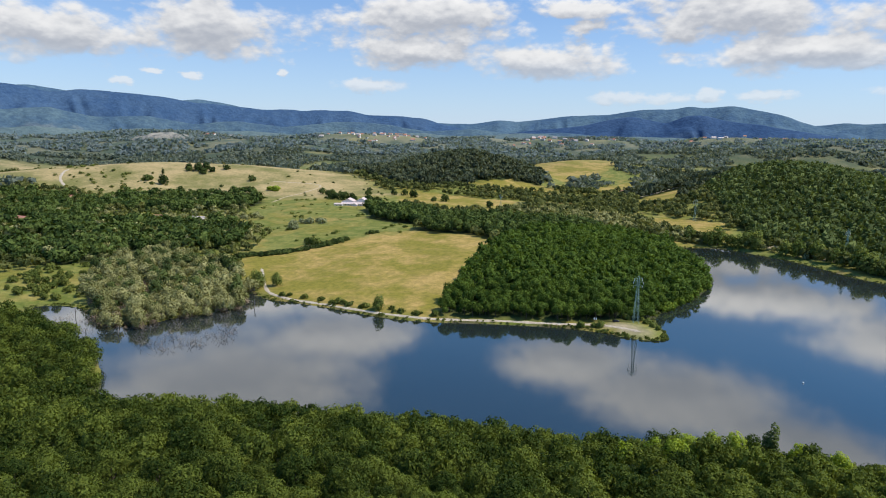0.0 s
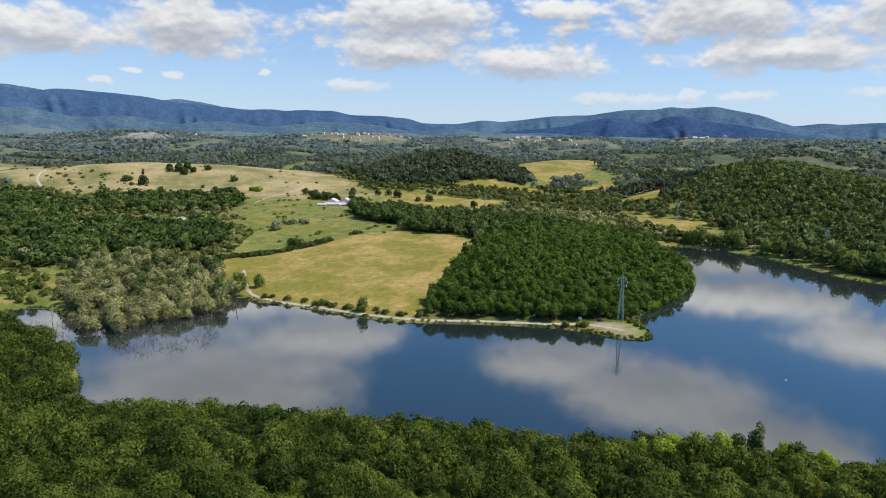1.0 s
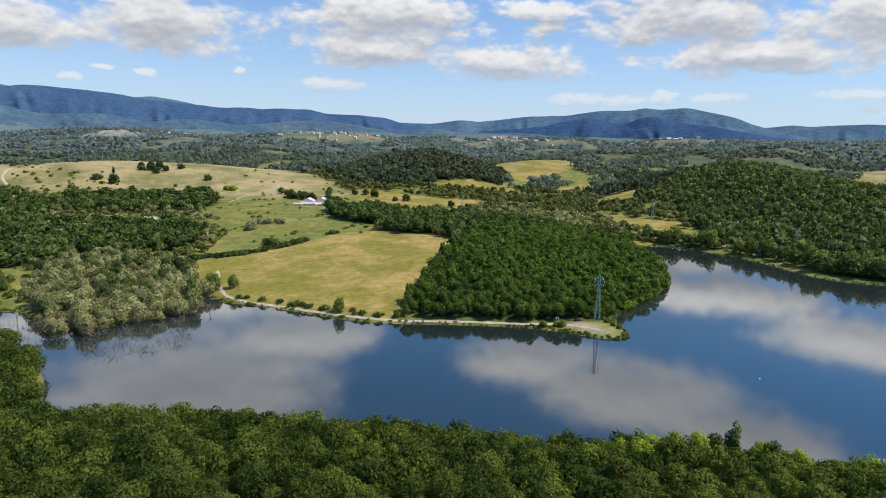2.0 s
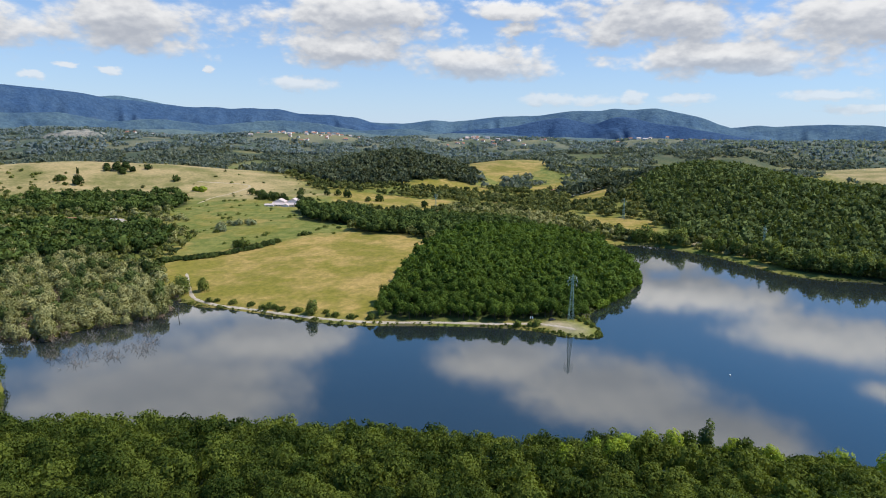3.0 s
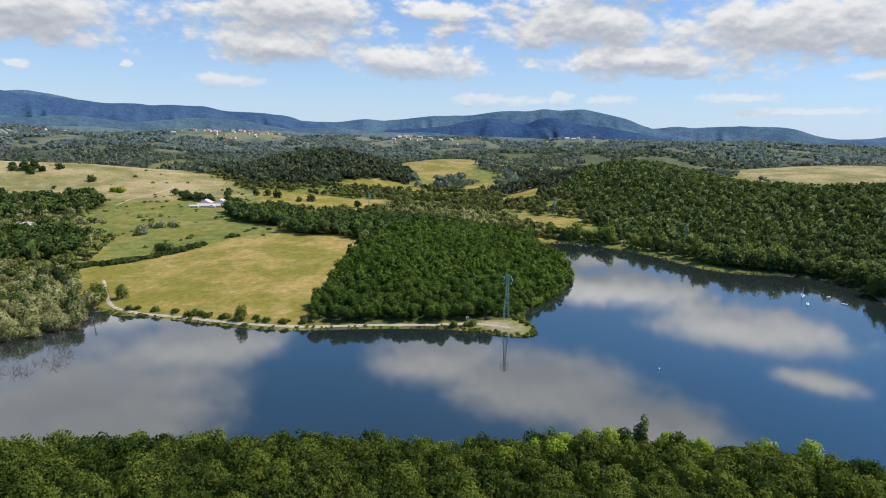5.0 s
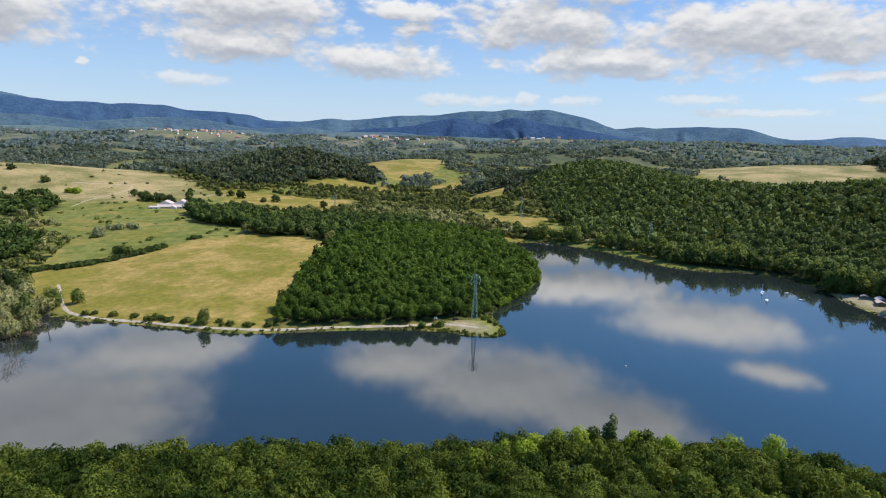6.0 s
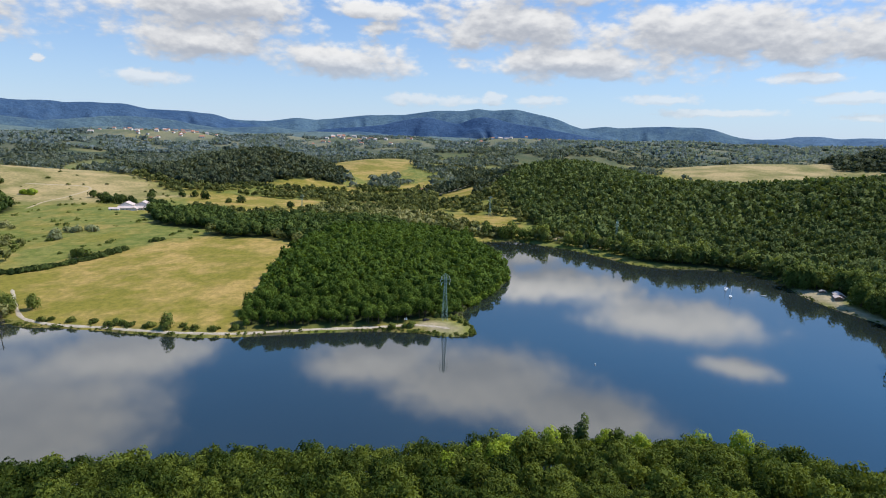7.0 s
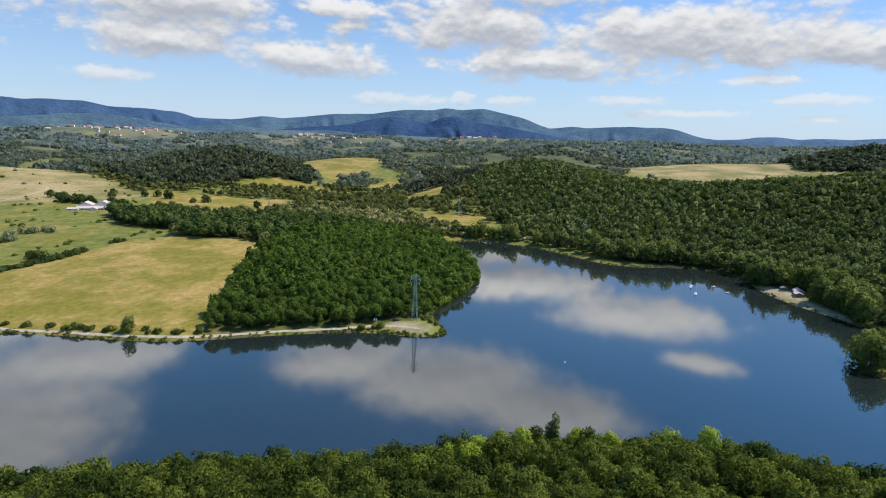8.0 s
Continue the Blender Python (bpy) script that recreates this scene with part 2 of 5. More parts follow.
# ---- materials ----
class Nodes:
    """A short way to write node materials."""

    def __init__(self, name):
        self.mat = bpy.data.materials.new(name)
        self.mat.use_nodes = True
        self.nt = self.mat.node_tree
        self.nt.nodes.clear()
        self.out = self.nt.nodes.new("ShaderNodeOutputMaterial")

    def add(self, kind, **values):
        n = self.nt.nodes.new(kind)
        for key, v in values.items():
            setattr(n, key, v)
        return n

    def link(self, a, b):
        self.nt.links.new(a, b)

    def put(self, socket, v):
        if hasattr(v, "is_linked"):
            self.link(v, socket)
        elif isinstance(v, (tuple, list)) and len(v) == 3 and socket.type == "RGBA":
            socket.default_value = (*v, 1)
        else:
            socket.default_value = v

    def coords(self):
        return self.add("ShaderNodeTexCoord").outputs["Object"]

    def noise(self, scale, detail=4, rough=0.55, at=None, stretch=None):
        n = self.add("ShaderNodeTexNoise")
        n.inputs["Scale"].default_value, n.inputs["Detail"].default_value, n.inputs["Roughness"].default_value = scale, detail, rough
        at = at or self.coords()
        if stretch:
            m = self.add("ShaderNodeVectorMath", operation="MULTIPLY")
            m.inputs[1].default_value = stretch
            self.link(at, m.inputs[0])
            at = m.outputs[0]
        self.link(at, n.inputs["Vector"])
        return n.outputs["Fac"]

    def math(self, op, a, b=0.0):
        n = self.add("ShaderNodeMath", operation=op)
        self.put(n.inputs[0], a), self.put(n.inputs[1], b)
        return n.outputs[0]

    def ramp(self, v, lo, hi):
        n = self.add("ShaderNodeMapRange", interpolation_type="SMOOTHSTEP")
        n.inputs["From Min"].default_value, n.inputs["From Max"].default_value = lo, hi
        self.put(n.inputs["Value"], v)
        return n.outputs[0]

    def mix(self, f, a, b, blend="MIX"):
        n = self.add("ShaderNodeMix", data_type="RGBA", blend_type=blend)
        self.put(n.inputs["Factor"], f), self.put(n.inputs["A"], a), self.put(n.inputs["B"], b)
        return n.outputs["Result"]

    def attr(self, name):
        return self.add("ShaderNodeAttribute", attribute_name=name).outputs["Fac"]

    def bump(self, v, strength, distance):
        n = self.add("ShaderNodeBump")
        n.inputs["Strength"].default_value, n.inputs["Distance"].default_value = strength, distance
        self.put(n.inputs["Height"], v)
        return n.outputs[0]

    def finish(self, colour, rough=0.8, metal=0.0, normal=None, spec=0.3, see_through=None):
        p = self.add("ShaderNodeBsdfPrincipled")
        self.put(p.inputs["Base Color"], colour), self.put(p.inputs["Roughness"], rough)
        p.inputs["Metallic"].default_value, p.inputs["Specular IOR Level"].default_value = metal, spec
        if normal is not None:
            self.link(normal, p.inputs["Normal"])
        shader = p.outputs[0]
        if see_through is not None:
            share, tint = see_through
            t = self.add("ShaderNodeBsdfTranslucent")
            self.put(t.inputs[0], tint)
            m = self.add("ShaderNodeMixShader")
            m.inputs[0].default_value = share
            self.link(shader, m.inputs[1]), self.link(t.outputs[0], m.inputs[2])
            shader = m.outputs[0]
        self.link(shader, self.out.inputs[0])
        return self.mat


def plain(name, a, b, scale=1.0, rough=0.7, metal=0.0, bump=0.0):
    """Two close colours, uneven at two scales."""
    n = Nodes(name)
    f = n.math("ADD", n.math("MULTIPLY", n.noise(scale, 5), 0.6), n.math("MULTIPLY", n.noise(scale * 7, 3), 0.4))
    return n.finish(n.mix(n.ramp(f, 0.35, 0.65), a, b), rough, metal, n.bump(f, bump, 0.05) if bump else None)


def leaves(name, dark, light, glow=0.22, single=False, shine=0.06):
    """Foliage: each tree has its own tint, each spray of leaves differs a little."""
    n = Nodes(name)
    tree = n.add("ShaderNodeObjectInfo").outputs["Random"] if single else n.attr("tint")
    spray = n.add("ShaderNodeNewGeometry").outputs["Random Per Island"]
    f = n.math("ADD", n.math("MULTIPLY", tree, 0.62), n.math("MULTIPLY", spray, 0.38))
    col = n.mix(n.ramp(f, 0.05, 0.95), dark, light)
    return n.finish(col, 0.7, see_through=(glow, n.mix(1.0, col, (1.5, 1.45, 0.75), "MULTIPLY")), spec=shine)


def ground_material():
    n = Nodes("land")
    big, mid, fine = n.noise(0.012, 6), n.noise(0.07, 6, 0.6), n.noise(0.9, 5, 0.65)
    streak = n.noise(0.017, 7, 0.62, stretch=(1.0, 1.35, 1))
    lush = n.mix(n.ramp(mid, 0.35, 0.65), (0.110, 0.132, 0.026), (0.190, 0.186, 0.052))
    meadow = n.mix(n.ramp(n.math("ADD", n.math("MULTIPLY", streak, 0.65), n.math("MULTIPLY", mid, 0.35)), 0.42, 0.62), (0.190, 0.164, 0.030), (0.365, 0.250, 0.088))
    dry = n.mix(n.ramp(n.math("ADD", n.math("MULTIPLY", streak, 0.5), n.math("MULTIPLY", big, 0.5)), 0.38, 0.62), (0.165, 0.155, 0.055), (0.380, 0.285, 0.145))
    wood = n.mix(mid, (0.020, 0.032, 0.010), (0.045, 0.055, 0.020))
    mud = n.mix(mid, (0.055, 0.048, 0.028), (0.12, 0.10, 0.06))
    lush = n.mix(n.math("MULTIPLY", n.ramp(n.noise(0.021, 6, 0.62), 0.46, 0.62), 0.6), lush, meadow)
    col = n.mix(n.attr("meadow"), lush, meadow)
    col = n.mix(n.attr("dry"), col, dry)
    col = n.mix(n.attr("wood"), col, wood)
    col = n.mix(n.attr("mud"), col, mud)
    col = n.mix(n.attr("sand"), col, n.mix(mid, (0.25, 0.20, 0.13), (0.38, 0.32, 0.22)))
    # far land is greyed for haze within its colour, pale clearings kept
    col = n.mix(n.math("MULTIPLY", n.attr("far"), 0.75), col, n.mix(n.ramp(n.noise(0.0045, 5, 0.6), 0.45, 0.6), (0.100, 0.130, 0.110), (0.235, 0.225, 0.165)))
    col = n.mix(0.6, col, n.mix(fine, (0.5, 0.52, 0.5), (1.45, 1.45, 1.4)), "MULTIPLY")
    tuft = n.noise(0.22, 4, 0.65)
    col = n.mix(0.6, col, n.mix(n.ramp(tuft, 0.3, 0.7), (0.62, 0.68, 0.6), (1.25, 1.2, 1.15)), "MULTIPLY")
    return n.finish(col, 0.95, normal=n.bump(n.math("ADD", n.math("MULTIPLY", fine, 0.5), mid), 0.5, 0.6), spec=0.1)


def water_material():
    n = Nodes("lake water")
    ripple = n.math("ADD", n.math("MULTIPLY", n.noise(0.55, 5, 0.6), 0.5), n.math("MULTIPLY", n.noise(0.05, 4), 0.5))
    col = n.mix(n.ramp(n.noise(0.006, 4), 0.35, 0.65), (0.012, 0.018, 0.018), (0.017, 0.023, 0.022))
    p = n.add("ShaderNodeBsdfPrincipled")
    n.put(p.inputs["Base Color"], col)
    p.inputs["Roughness"].default_value, p.inputs["IOR"].default_value = 0.045, 1.78
    n.link(n.bump(ripple, 0.06, 0.08), p.inputs["Normal"])
    n.link(p.outputs[0], n.out.inputs[0])
    return n.mat


LAND, WATER = ground_material(), water_material()
BARK = plain("bark", (0.055, 0.040, 0.028), (0.13, 0.105, 0.08), 3, 0.95)
OAK_ONE = leaves("oak leaves", (0.019, 0.038, 0.007), (0.128, 0.158, 0.027), 0.28, True)
OAK = leaves("oak wood leaves", (0.019, 0.038, 0.007), (0.128, 0.158, 0.027), 0.28)
LOCUST_ONE = leaves("locust leaves", (0.034, 0.066, 0.011), (0.104, 0.156, 0.026), 0.3, True)
LOCUST = leaves("locust wood leaves", (0.034, 0.066, 0.011), (0.104, 0.156, 0.026), 0.3)
FRESH = leaves("fresh leaves", (0.170, 0.235, 0.022), (0.270, 0.330, 0.045), 0.35, True)
POPLAR = leaves("poplar leaves", (0.074, 0.108, 0.022), (0.174, 0.205, 0.050), 0.28, True)
DARKWOOD = leaves("dark wood leaves", (0.041, 0.058, 0.018), (0.174, 0.182, 0.057), 0.26)
DARK_ONE = leaves("dark oak leaves", (0.026, 0.046, 0.013), (0.086, 0.112, 0.029), 0.22, True)
HILLWOOD = leaves("hill wood leaves", (0.044, 0.066, 0.020), (0.112, 0.144, 0.043), 0.24)
WILLOW = leaves("willow leaves", (0.150, 0.158, 0.056), (0.340, 0.325, 0.145), 0.2)
WILLOW_ONE = leaves("pale willow leaves", (0.130, 0.150, 0.075), (0.260, 0.280, 0.150), 0.25, True)
BROWNED = leaves("dry twigs", (0.130, 0.095, 0.065), (0.260, 0.200, 0.140), 0.1)
OAK_DARK = leaves("dark oak wood leaves", (0.021, 0.042, 0.010), (0.108, 0.146, 0.036), 0.2)
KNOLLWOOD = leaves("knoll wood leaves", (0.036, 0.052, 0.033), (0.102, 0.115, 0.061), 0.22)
# leaf colours made paler and bluer with distance, standing in for haze
HAZED_FARWOOD = leaves("hazed far wood leaves", (0.088, 0.112, 0.094), (0.175, 0.198, 0.150), 0.34)
HAZED_PLAINWOOD = leaves("haze-blue distant wood leaves", (0.130, 0.168, 0.178), (0.190, 0.225, 0.220), 0.4)
SHRUB = leaves("shrub leaves", (0.060, 0.085, 0.018), (0.150, 0.170, 0.040), 0.25, True)

SHRUB_WOOD = leaves("bush leaves", (0.060, 0.085, 0.018), (0.150, 0.170, 0.040), 0.25)
SHRUB_GREEN = leaves("thicket leaves", (0.075, 0.125, 0.016), (0.160, 0.220, 0.030), 0.28)


def hazed_slope(name, dark, light, field, share, pale=0.32):
    """A far wooded mountainside with haze in its colours and pale clearings low down."""
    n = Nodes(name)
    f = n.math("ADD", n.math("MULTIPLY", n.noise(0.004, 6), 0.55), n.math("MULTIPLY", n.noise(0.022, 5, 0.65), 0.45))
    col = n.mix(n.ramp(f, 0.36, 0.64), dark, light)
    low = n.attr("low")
    # paler towards the foot, where the painted haze is thickest
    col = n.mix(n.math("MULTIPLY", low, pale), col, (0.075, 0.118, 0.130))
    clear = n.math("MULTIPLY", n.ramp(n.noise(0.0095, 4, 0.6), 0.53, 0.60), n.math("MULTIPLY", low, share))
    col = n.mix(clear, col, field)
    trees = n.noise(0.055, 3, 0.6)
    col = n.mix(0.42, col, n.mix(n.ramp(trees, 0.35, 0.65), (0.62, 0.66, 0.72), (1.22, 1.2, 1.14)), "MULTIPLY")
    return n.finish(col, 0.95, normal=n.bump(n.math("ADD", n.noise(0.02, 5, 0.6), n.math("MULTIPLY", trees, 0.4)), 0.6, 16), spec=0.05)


# the blues stand for the haze in front of the slopes
HILLS_HAZE_BLUE = hazed_slope("haze-blue wooded slope", (0.036, 0.074, 0.142), (0.056, 0.100, 0.165), (0.150, 0.165, 0.150), 0.8)
HILLS_DEEP = hazed_slope("haze-blue high slope", (0.050, 0.095, 0.155), (0.085, 0.140, 0.180), (0.120, 0.150, 0.170), 0.5)
HILLS_FRONT = hazed_slope("haze-blue wooded spur", (0.050, 0.090, 0.135), (0.085, 0.132, 0.155), (0.26, 0.25, 0.20), 0.9, 0.4)
# darker still: cloud shade on this spur is painted in with the haze
HILLS_CLOUD_SHADED = hazed_slope("hazed and cloud-shaded slope", (0.026, 0.058, 0.122), (0.042, 0.080, 0.148), (0.10, 0.13, 0.16), 0.5, 0.15)
HAZED_FOOTHILL = hazed_slope("hazed foothill", (0.075, 0.115, 0.125), (0.120, 0.160, 0.155), (0.30, 0.285, 0.22), 0.9, 0.3)
HILLS_HAZE_PALE = hazed_slope("haze-pale ridge", (0.070, 0.125, 0.200), (0.105, 0.165, 0.235), (0.170, 0.210, 0.240), 0.5)
GRAVEL = plain("pale gravel", (0.30, 0.25, 0.18), (0.47, 0.40, 0.31), 0.4, 0.95, 0, 0.3)
STEEL = plain("green-grey painted steel", (0.20, 0.30, 0.25), (0.30, 0.40, 0.34), 0.8, 0.6)
PLASTER = plain("pale plaster", (0.58, 0.54, 0.48), (0.74, 0.70, 0.63), 0.6, 0.9)
TILE_PALE = plain("pale roof tile", (0.40, 0.32, 0.29), (0.60, 0.50, 0.46), 1.2, 0.85)
TILE_RED = plain("red roof tile", (0.30, 0.13, 0.08), (0.44, 0.22, 0.14), 1.2, 0.85)
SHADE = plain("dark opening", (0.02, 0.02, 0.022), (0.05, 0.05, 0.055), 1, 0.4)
PLANK = plain("weathered plank", (0.19, 0.13, 0.08), (0.33, 0.24, 0.16), 2, 0.85)
CANVAS = plain("white canvas", (0.72, 0.72, 0.70), (0.80, 0.80, 0.78), 2, 0.8)
HULL = plain("white boat paint", (0.74, 0.75, 0.76), (0.82, 0.82, 0.82), 1, 0.35)
BLUE_PAINT = plain("blue paint", (0.05, 0.14, 0.32), (0.08, 0.20, 0.42), 1, 0.5)
DEADWOOD = plain("grey dead wood", (0.12, 0.10, 0.085), (0.24, 0.21, 0.18), 2, 0.95)
CLAY = plain("orange clay", (0.45, 0.22, 0.10), (0.58, 0.34, 0.18), 0.4, 0.95)
DARK_PAINT = plain("dark car paint", (0.015, 0.016, 0.02), (0.03, 0.03, 0.035), 1, 0.3)
PLANK_DUST = plain("dusty earth", (0.34, 0.27, 0.16), (0.42, 0.34, 0.22), 0.2, 0.95)
ROCK = plain("pale quarry rock", (0.12, 0.13, 0.11), (0.30, 0.27, 0.22), 0.03, 0.95, 0, 0.5)

# ---- mesh helpers ----
def mesh_object(name, verts, faces, material, parent=None, label="", smooth=False, facing=None, **fields):
    """ONE mesh object from arrays: verts (n, 3) and faces (m, 3 or 4). facing: a normal a vertex. fields: a number a vertex."""
    verts, faces = np.asarray(verts, np.float32).reshape(-1, 3), np.asarray(faces, np.int32)
    me = bpy.data.meshes.new(name)
    k = faces.shape[1]
    me.vertices.add(len(verts)), me.loops.add(faces.size), me.polygons.add(len(faces))
    me.vertices.foreach_set("co", verts.ravel())
    me.loops.foreach_set("vertex_index", faces.ravel())
    me.polygons.foreach_set("loop_start", np.arange(0, faces.size, k, dtype=np.int32))
    me.polygons.foreach_set("use_smooth", np.full(len(faces), smooth or facing is not None))
    me.update(calc_edges=True)
    if facing is not None:
        me.attributes.new("custom_normal", "FLOAT_VECTOR", "POINT").data.foreach_set("vector", np.asarray(facing, np.float32).ravel())
    for key, v in fields.items():
        me.attributes.new(key, "FLOAT", "POINT").data.foreach_set("value", np.asarray(v, np.float32))
    me.materials.append(material)
    ob = new(name, me)
    if parent:
        ob.parent = parent
    if label:
        ob["label"] = label
    return ob


def part(name, bm, material, parent=None, label=""):
    """Links a bmesh as one mesh object under its thing."""
    me = bpy.data.meshes.new(name)
    bmesh.ops.recalc_face_normals(bm, faces=bm.faces)
    bm.to_mesh(me)
    bm.free()
    me.materials.append(material)
    ob = new(name, me)
    if parent:
        ob.parent = parent
    if label:
        ob["label"] = label
    return ob


# ---- ground and lake ----
def steps(a, b, size, lo, hi, grow):
    """Grid lines, even from a to b and wider and wider out to lo and hi."""
    v = list(np.arange(a, b + 0.1, size))
    s = size
    while v[-1] < hi:
        s *= grow
        v.append(v[-1] + s)
    s = size
    low = []
    x = a
    while x > lo:
        s *= grow
        x -= s
        low.append(x)
    return np.array(low[::-1] + v)


WOODS = {
    "point": [(-86, 367.5), (-60, 370), (-30, 374.5), (0, 377), (16, 380), (34, 384), (58, 398), (80, 436), (116, 492), (125, 540), (112, 600), (94, 660), (96, 700), (30, 730), (-50, 655), (-74, 548), (-84, 440)],
    "strip": [(-171, 612), (-145, 590), (-100, 590), (-74, 560), (-50, 650), (30, 725), (-20, 790), (-100, 770), (-165, 690)],
    "strip_west": [(-250, 690), (-185, 650), (-165, 690), (-200, 780), (-250, 830), (-300, 800)],
    "west_belt": [(-760, 780), (-683, 754), (-569, 732), (-490, 800), (-506, 880), (-587, 985), (-672, 925), (-780, 900)],
    "west_left": [(-1000, 560), (-679, 560), (-594, 608), (-640, 680), (-740, 800), (-836, 860), (-1000, 830)],
    "west_mid": [(-760, 480), (-528, 470), (-328, 515), (-360, 590), (-425, 660), (-552, 668), (-634, 600), (-760, 560)],
    "west_low": [(-560, 420), (-438, 405), (-400, 450), (-385, 490), (-330, 520), (-528, 475), (-760, 490)],
    "hill": [(192, 730), (230, 684), (252, 645), (250, 580), (300, 545), (325, 530), (335, 500), (340, 475), (356, 458), (360, 424), (346, 408), (344, 370), (352, 335), (360, 290), (470, 240), (700, 250), (1050, 420), (1250, 800), (1150, 1180), (860, 1250), (700, 1240), (640, 1360), (420, 1480), (300, 1400), (200, 1150), (190, 900)],
}
WOODS_FAR = {
    "knoll": [(-600, 1400), (-510, 1250), (-350, 1150), (-262, 1205), (-170, 1225), (-100, 1300), (-110, 1480), (-190, 1700), (-420, 1720), (-590, 1560)],
    "vale": [(60, 1180), (190, 1400), (160, 1700), (330, 1800), (420, 1480), (300, 1400), (230, 1150), (150, 1050)],
    "east": [(1075, 1400), (1200, 1280), (1600, 1250), (1900, 1500), (1700, 1800), (1250, 1750)],
}
FIELDS = {
    "meadow": [(-240, 400), (-190, 374), (-146, 367), (-84, 362), (-74, 545), (-110, 590), (-171, 600), (-260, 540), (-300, 490), (-290, 440)],
    "flat": [(45, 897), (108, 895), (180, 830), (160, 730), (98, 792)],
    "north": [(-360, 1120), (-129, 1080), (-80, 994), (-110, 890), (-200, 840), (-280, 900)],
    "far_a": [(-252, 1228), (-166, 1312), (-100, 1318), (-64, 1290), (-72, 1210), (-180, 1214)],
    "far_b": [(-150, 1700), (-160, 1900), (30, 1960), (95, 1860), (26, 1680), (-52, 1450), (-90, 1500)],
    "far_c": [(68, 1068), (124, 1185), (206, 1250), (152, 1065), (125, 1011)],
    "far_d": [(14, 1400), (108, 1600), (98, 1340), (22, 1198)],
    "far_e": [(196, 1880), (272, 1870), (256, 1750), (192, 1760)],
}
DRY = {
    "ridge": [(-330, 1060), (-420, 930), (-560, 950), (-800, 880), (-1100, 900), (-1500, 1080), (-1750, 1480), (-1350, 1540), (-1000, 1450), (-700, 1330), (-480, 1200)],
    "plateau": [(690, 1270), (860, 1280), (1160, 1220), (1250, 1500), (1200, 2000), (800, 2100), (640, 1500)],
}


OPEN = {
    "west": [(-1000, 830), (-820, 880), (-590, 930), (-480, 800), (-436, 680), (-330, 590), (-310, 500), (-275, 440), (-362, 410), (-438, 405), (-560, 420), (-760, 480), (-1000, 560)],
    "valley": [(-300, 490), (-330, 590), (-436, 680), (-480, 800), (-590, 930), (-330, 1060), (-280, 900), (-250, 830), (-300, 800), (-250, 690), (-185, 650), (-171, 600), (-260, 540)],
    "marsh": [(-272, 283), (-221, 352), (-240, 400), (-270, 425), (-430, 420), (-480, 330), (-400, 270)],
}
SAND = {
    "beach": [(329, 472), (334, 430), (333, 405), (337, 372), (343, 374), (342, 420), (352, 438), (350, 470)],
    "tip": [(22, 373), (36, 362), (48, 362), (46, 372), (34, 379), (24, 378)],
    "bank": [(190, 705), (216, 672), (238, 640), (247, 644), (228, 684), (200, 722)],
    "clay": [(-590, 500), (-560, 500), (-556, 520), (-592, 524)],
    "quarry": [(-1850, 2040), (-1530, 2060), (-1510, 2230), (-1830, 2260)],
}


def soft_inside(poly, x, y, width):
    d = line_distance(poly, x, y, True)
    return np.clip(0.5 + np.where(inside(poly, x, y), d, -d) / (2 * width), 0, 1)


def build_ground():
    gx = steps(-430, 430, 7, -4950, 4950, 1.028)
    gy = steps(60, 780, 7, -1500, 4950, 1.016)
    x, y = [a.ravel() for a in np.meshgrid(gx, gy)]
    z = height(x, y)
    r = np.hypot(x, y)
    jitter = swell(x, y, 37) * 6 * ramp(r, 200, 900)
    meadow = sum(soft_inside(p, x + jitter, y - jitter, 5) for p in FIELDS.values())
    dry = sum(soft_inside(p, x + jitter * 3, y - jitter, 25) for p in DRY.values())
    dry = np.maximum(dry, ramp(r, 2000, 2600) * ramp(swell(x, y, 260) + swell(y, x, 120) * 0.6, 0.55, 0.95))
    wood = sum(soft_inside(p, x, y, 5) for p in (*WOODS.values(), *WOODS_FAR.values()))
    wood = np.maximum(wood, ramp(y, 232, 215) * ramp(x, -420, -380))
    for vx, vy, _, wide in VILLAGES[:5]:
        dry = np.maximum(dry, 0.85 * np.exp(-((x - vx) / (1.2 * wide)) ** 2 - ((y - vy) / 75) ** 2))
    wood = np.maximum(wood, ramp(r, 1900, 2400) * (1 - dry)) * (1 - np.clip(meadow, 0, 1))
    sd = shore_distance(x, y)
    mud = ramp(sd, 3.5, 0.5) * ramp(swell(x, y, 40), -0.5, 0.6)
    sand = sum(soft_inside(p, x + swell(x, y, 17) * 2, y, 3) for p in SAND.values())
    # share of painted haze, which grows with distance
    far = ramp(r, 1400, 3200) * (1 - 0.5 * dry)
    n, m = len(gx), len(gy)
    i = (np.arange(m - 1)[:, None] * n + np.arange(n - 1)[None]).ravel()
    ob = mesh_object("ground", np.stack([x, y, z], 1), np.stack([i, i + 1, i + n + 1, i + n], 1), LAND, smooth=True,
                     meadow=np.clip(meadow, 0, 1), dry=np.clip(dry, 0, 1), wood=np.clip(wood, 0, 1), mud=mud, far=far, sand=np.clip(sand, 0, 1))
    tagged(ob, "rolling land with green meadows and dry grass slopes", "ground", kind="structure")


build_ground()
bm = bmesh.new()
bmesh.ops.create_grid(bm, x_segments=8, y_segments=8, size=1)
for v in bm.verts:
    v.co = (40 + v.co.x * 430, 400 + v.co.y * 340, 0)
tagged(part("water", bm, WATER), "still blue-grey lake reflecting clouds", "lake", kind="structure")


# ---- distant mountains ----
def ridged(v):
    """A line of rounded ridges and valleys: 1 on a ridge, 0 in a valley."""
    return (0.5 + 0.5 * np.cos(2 * np.pi * v)) ** 0.85


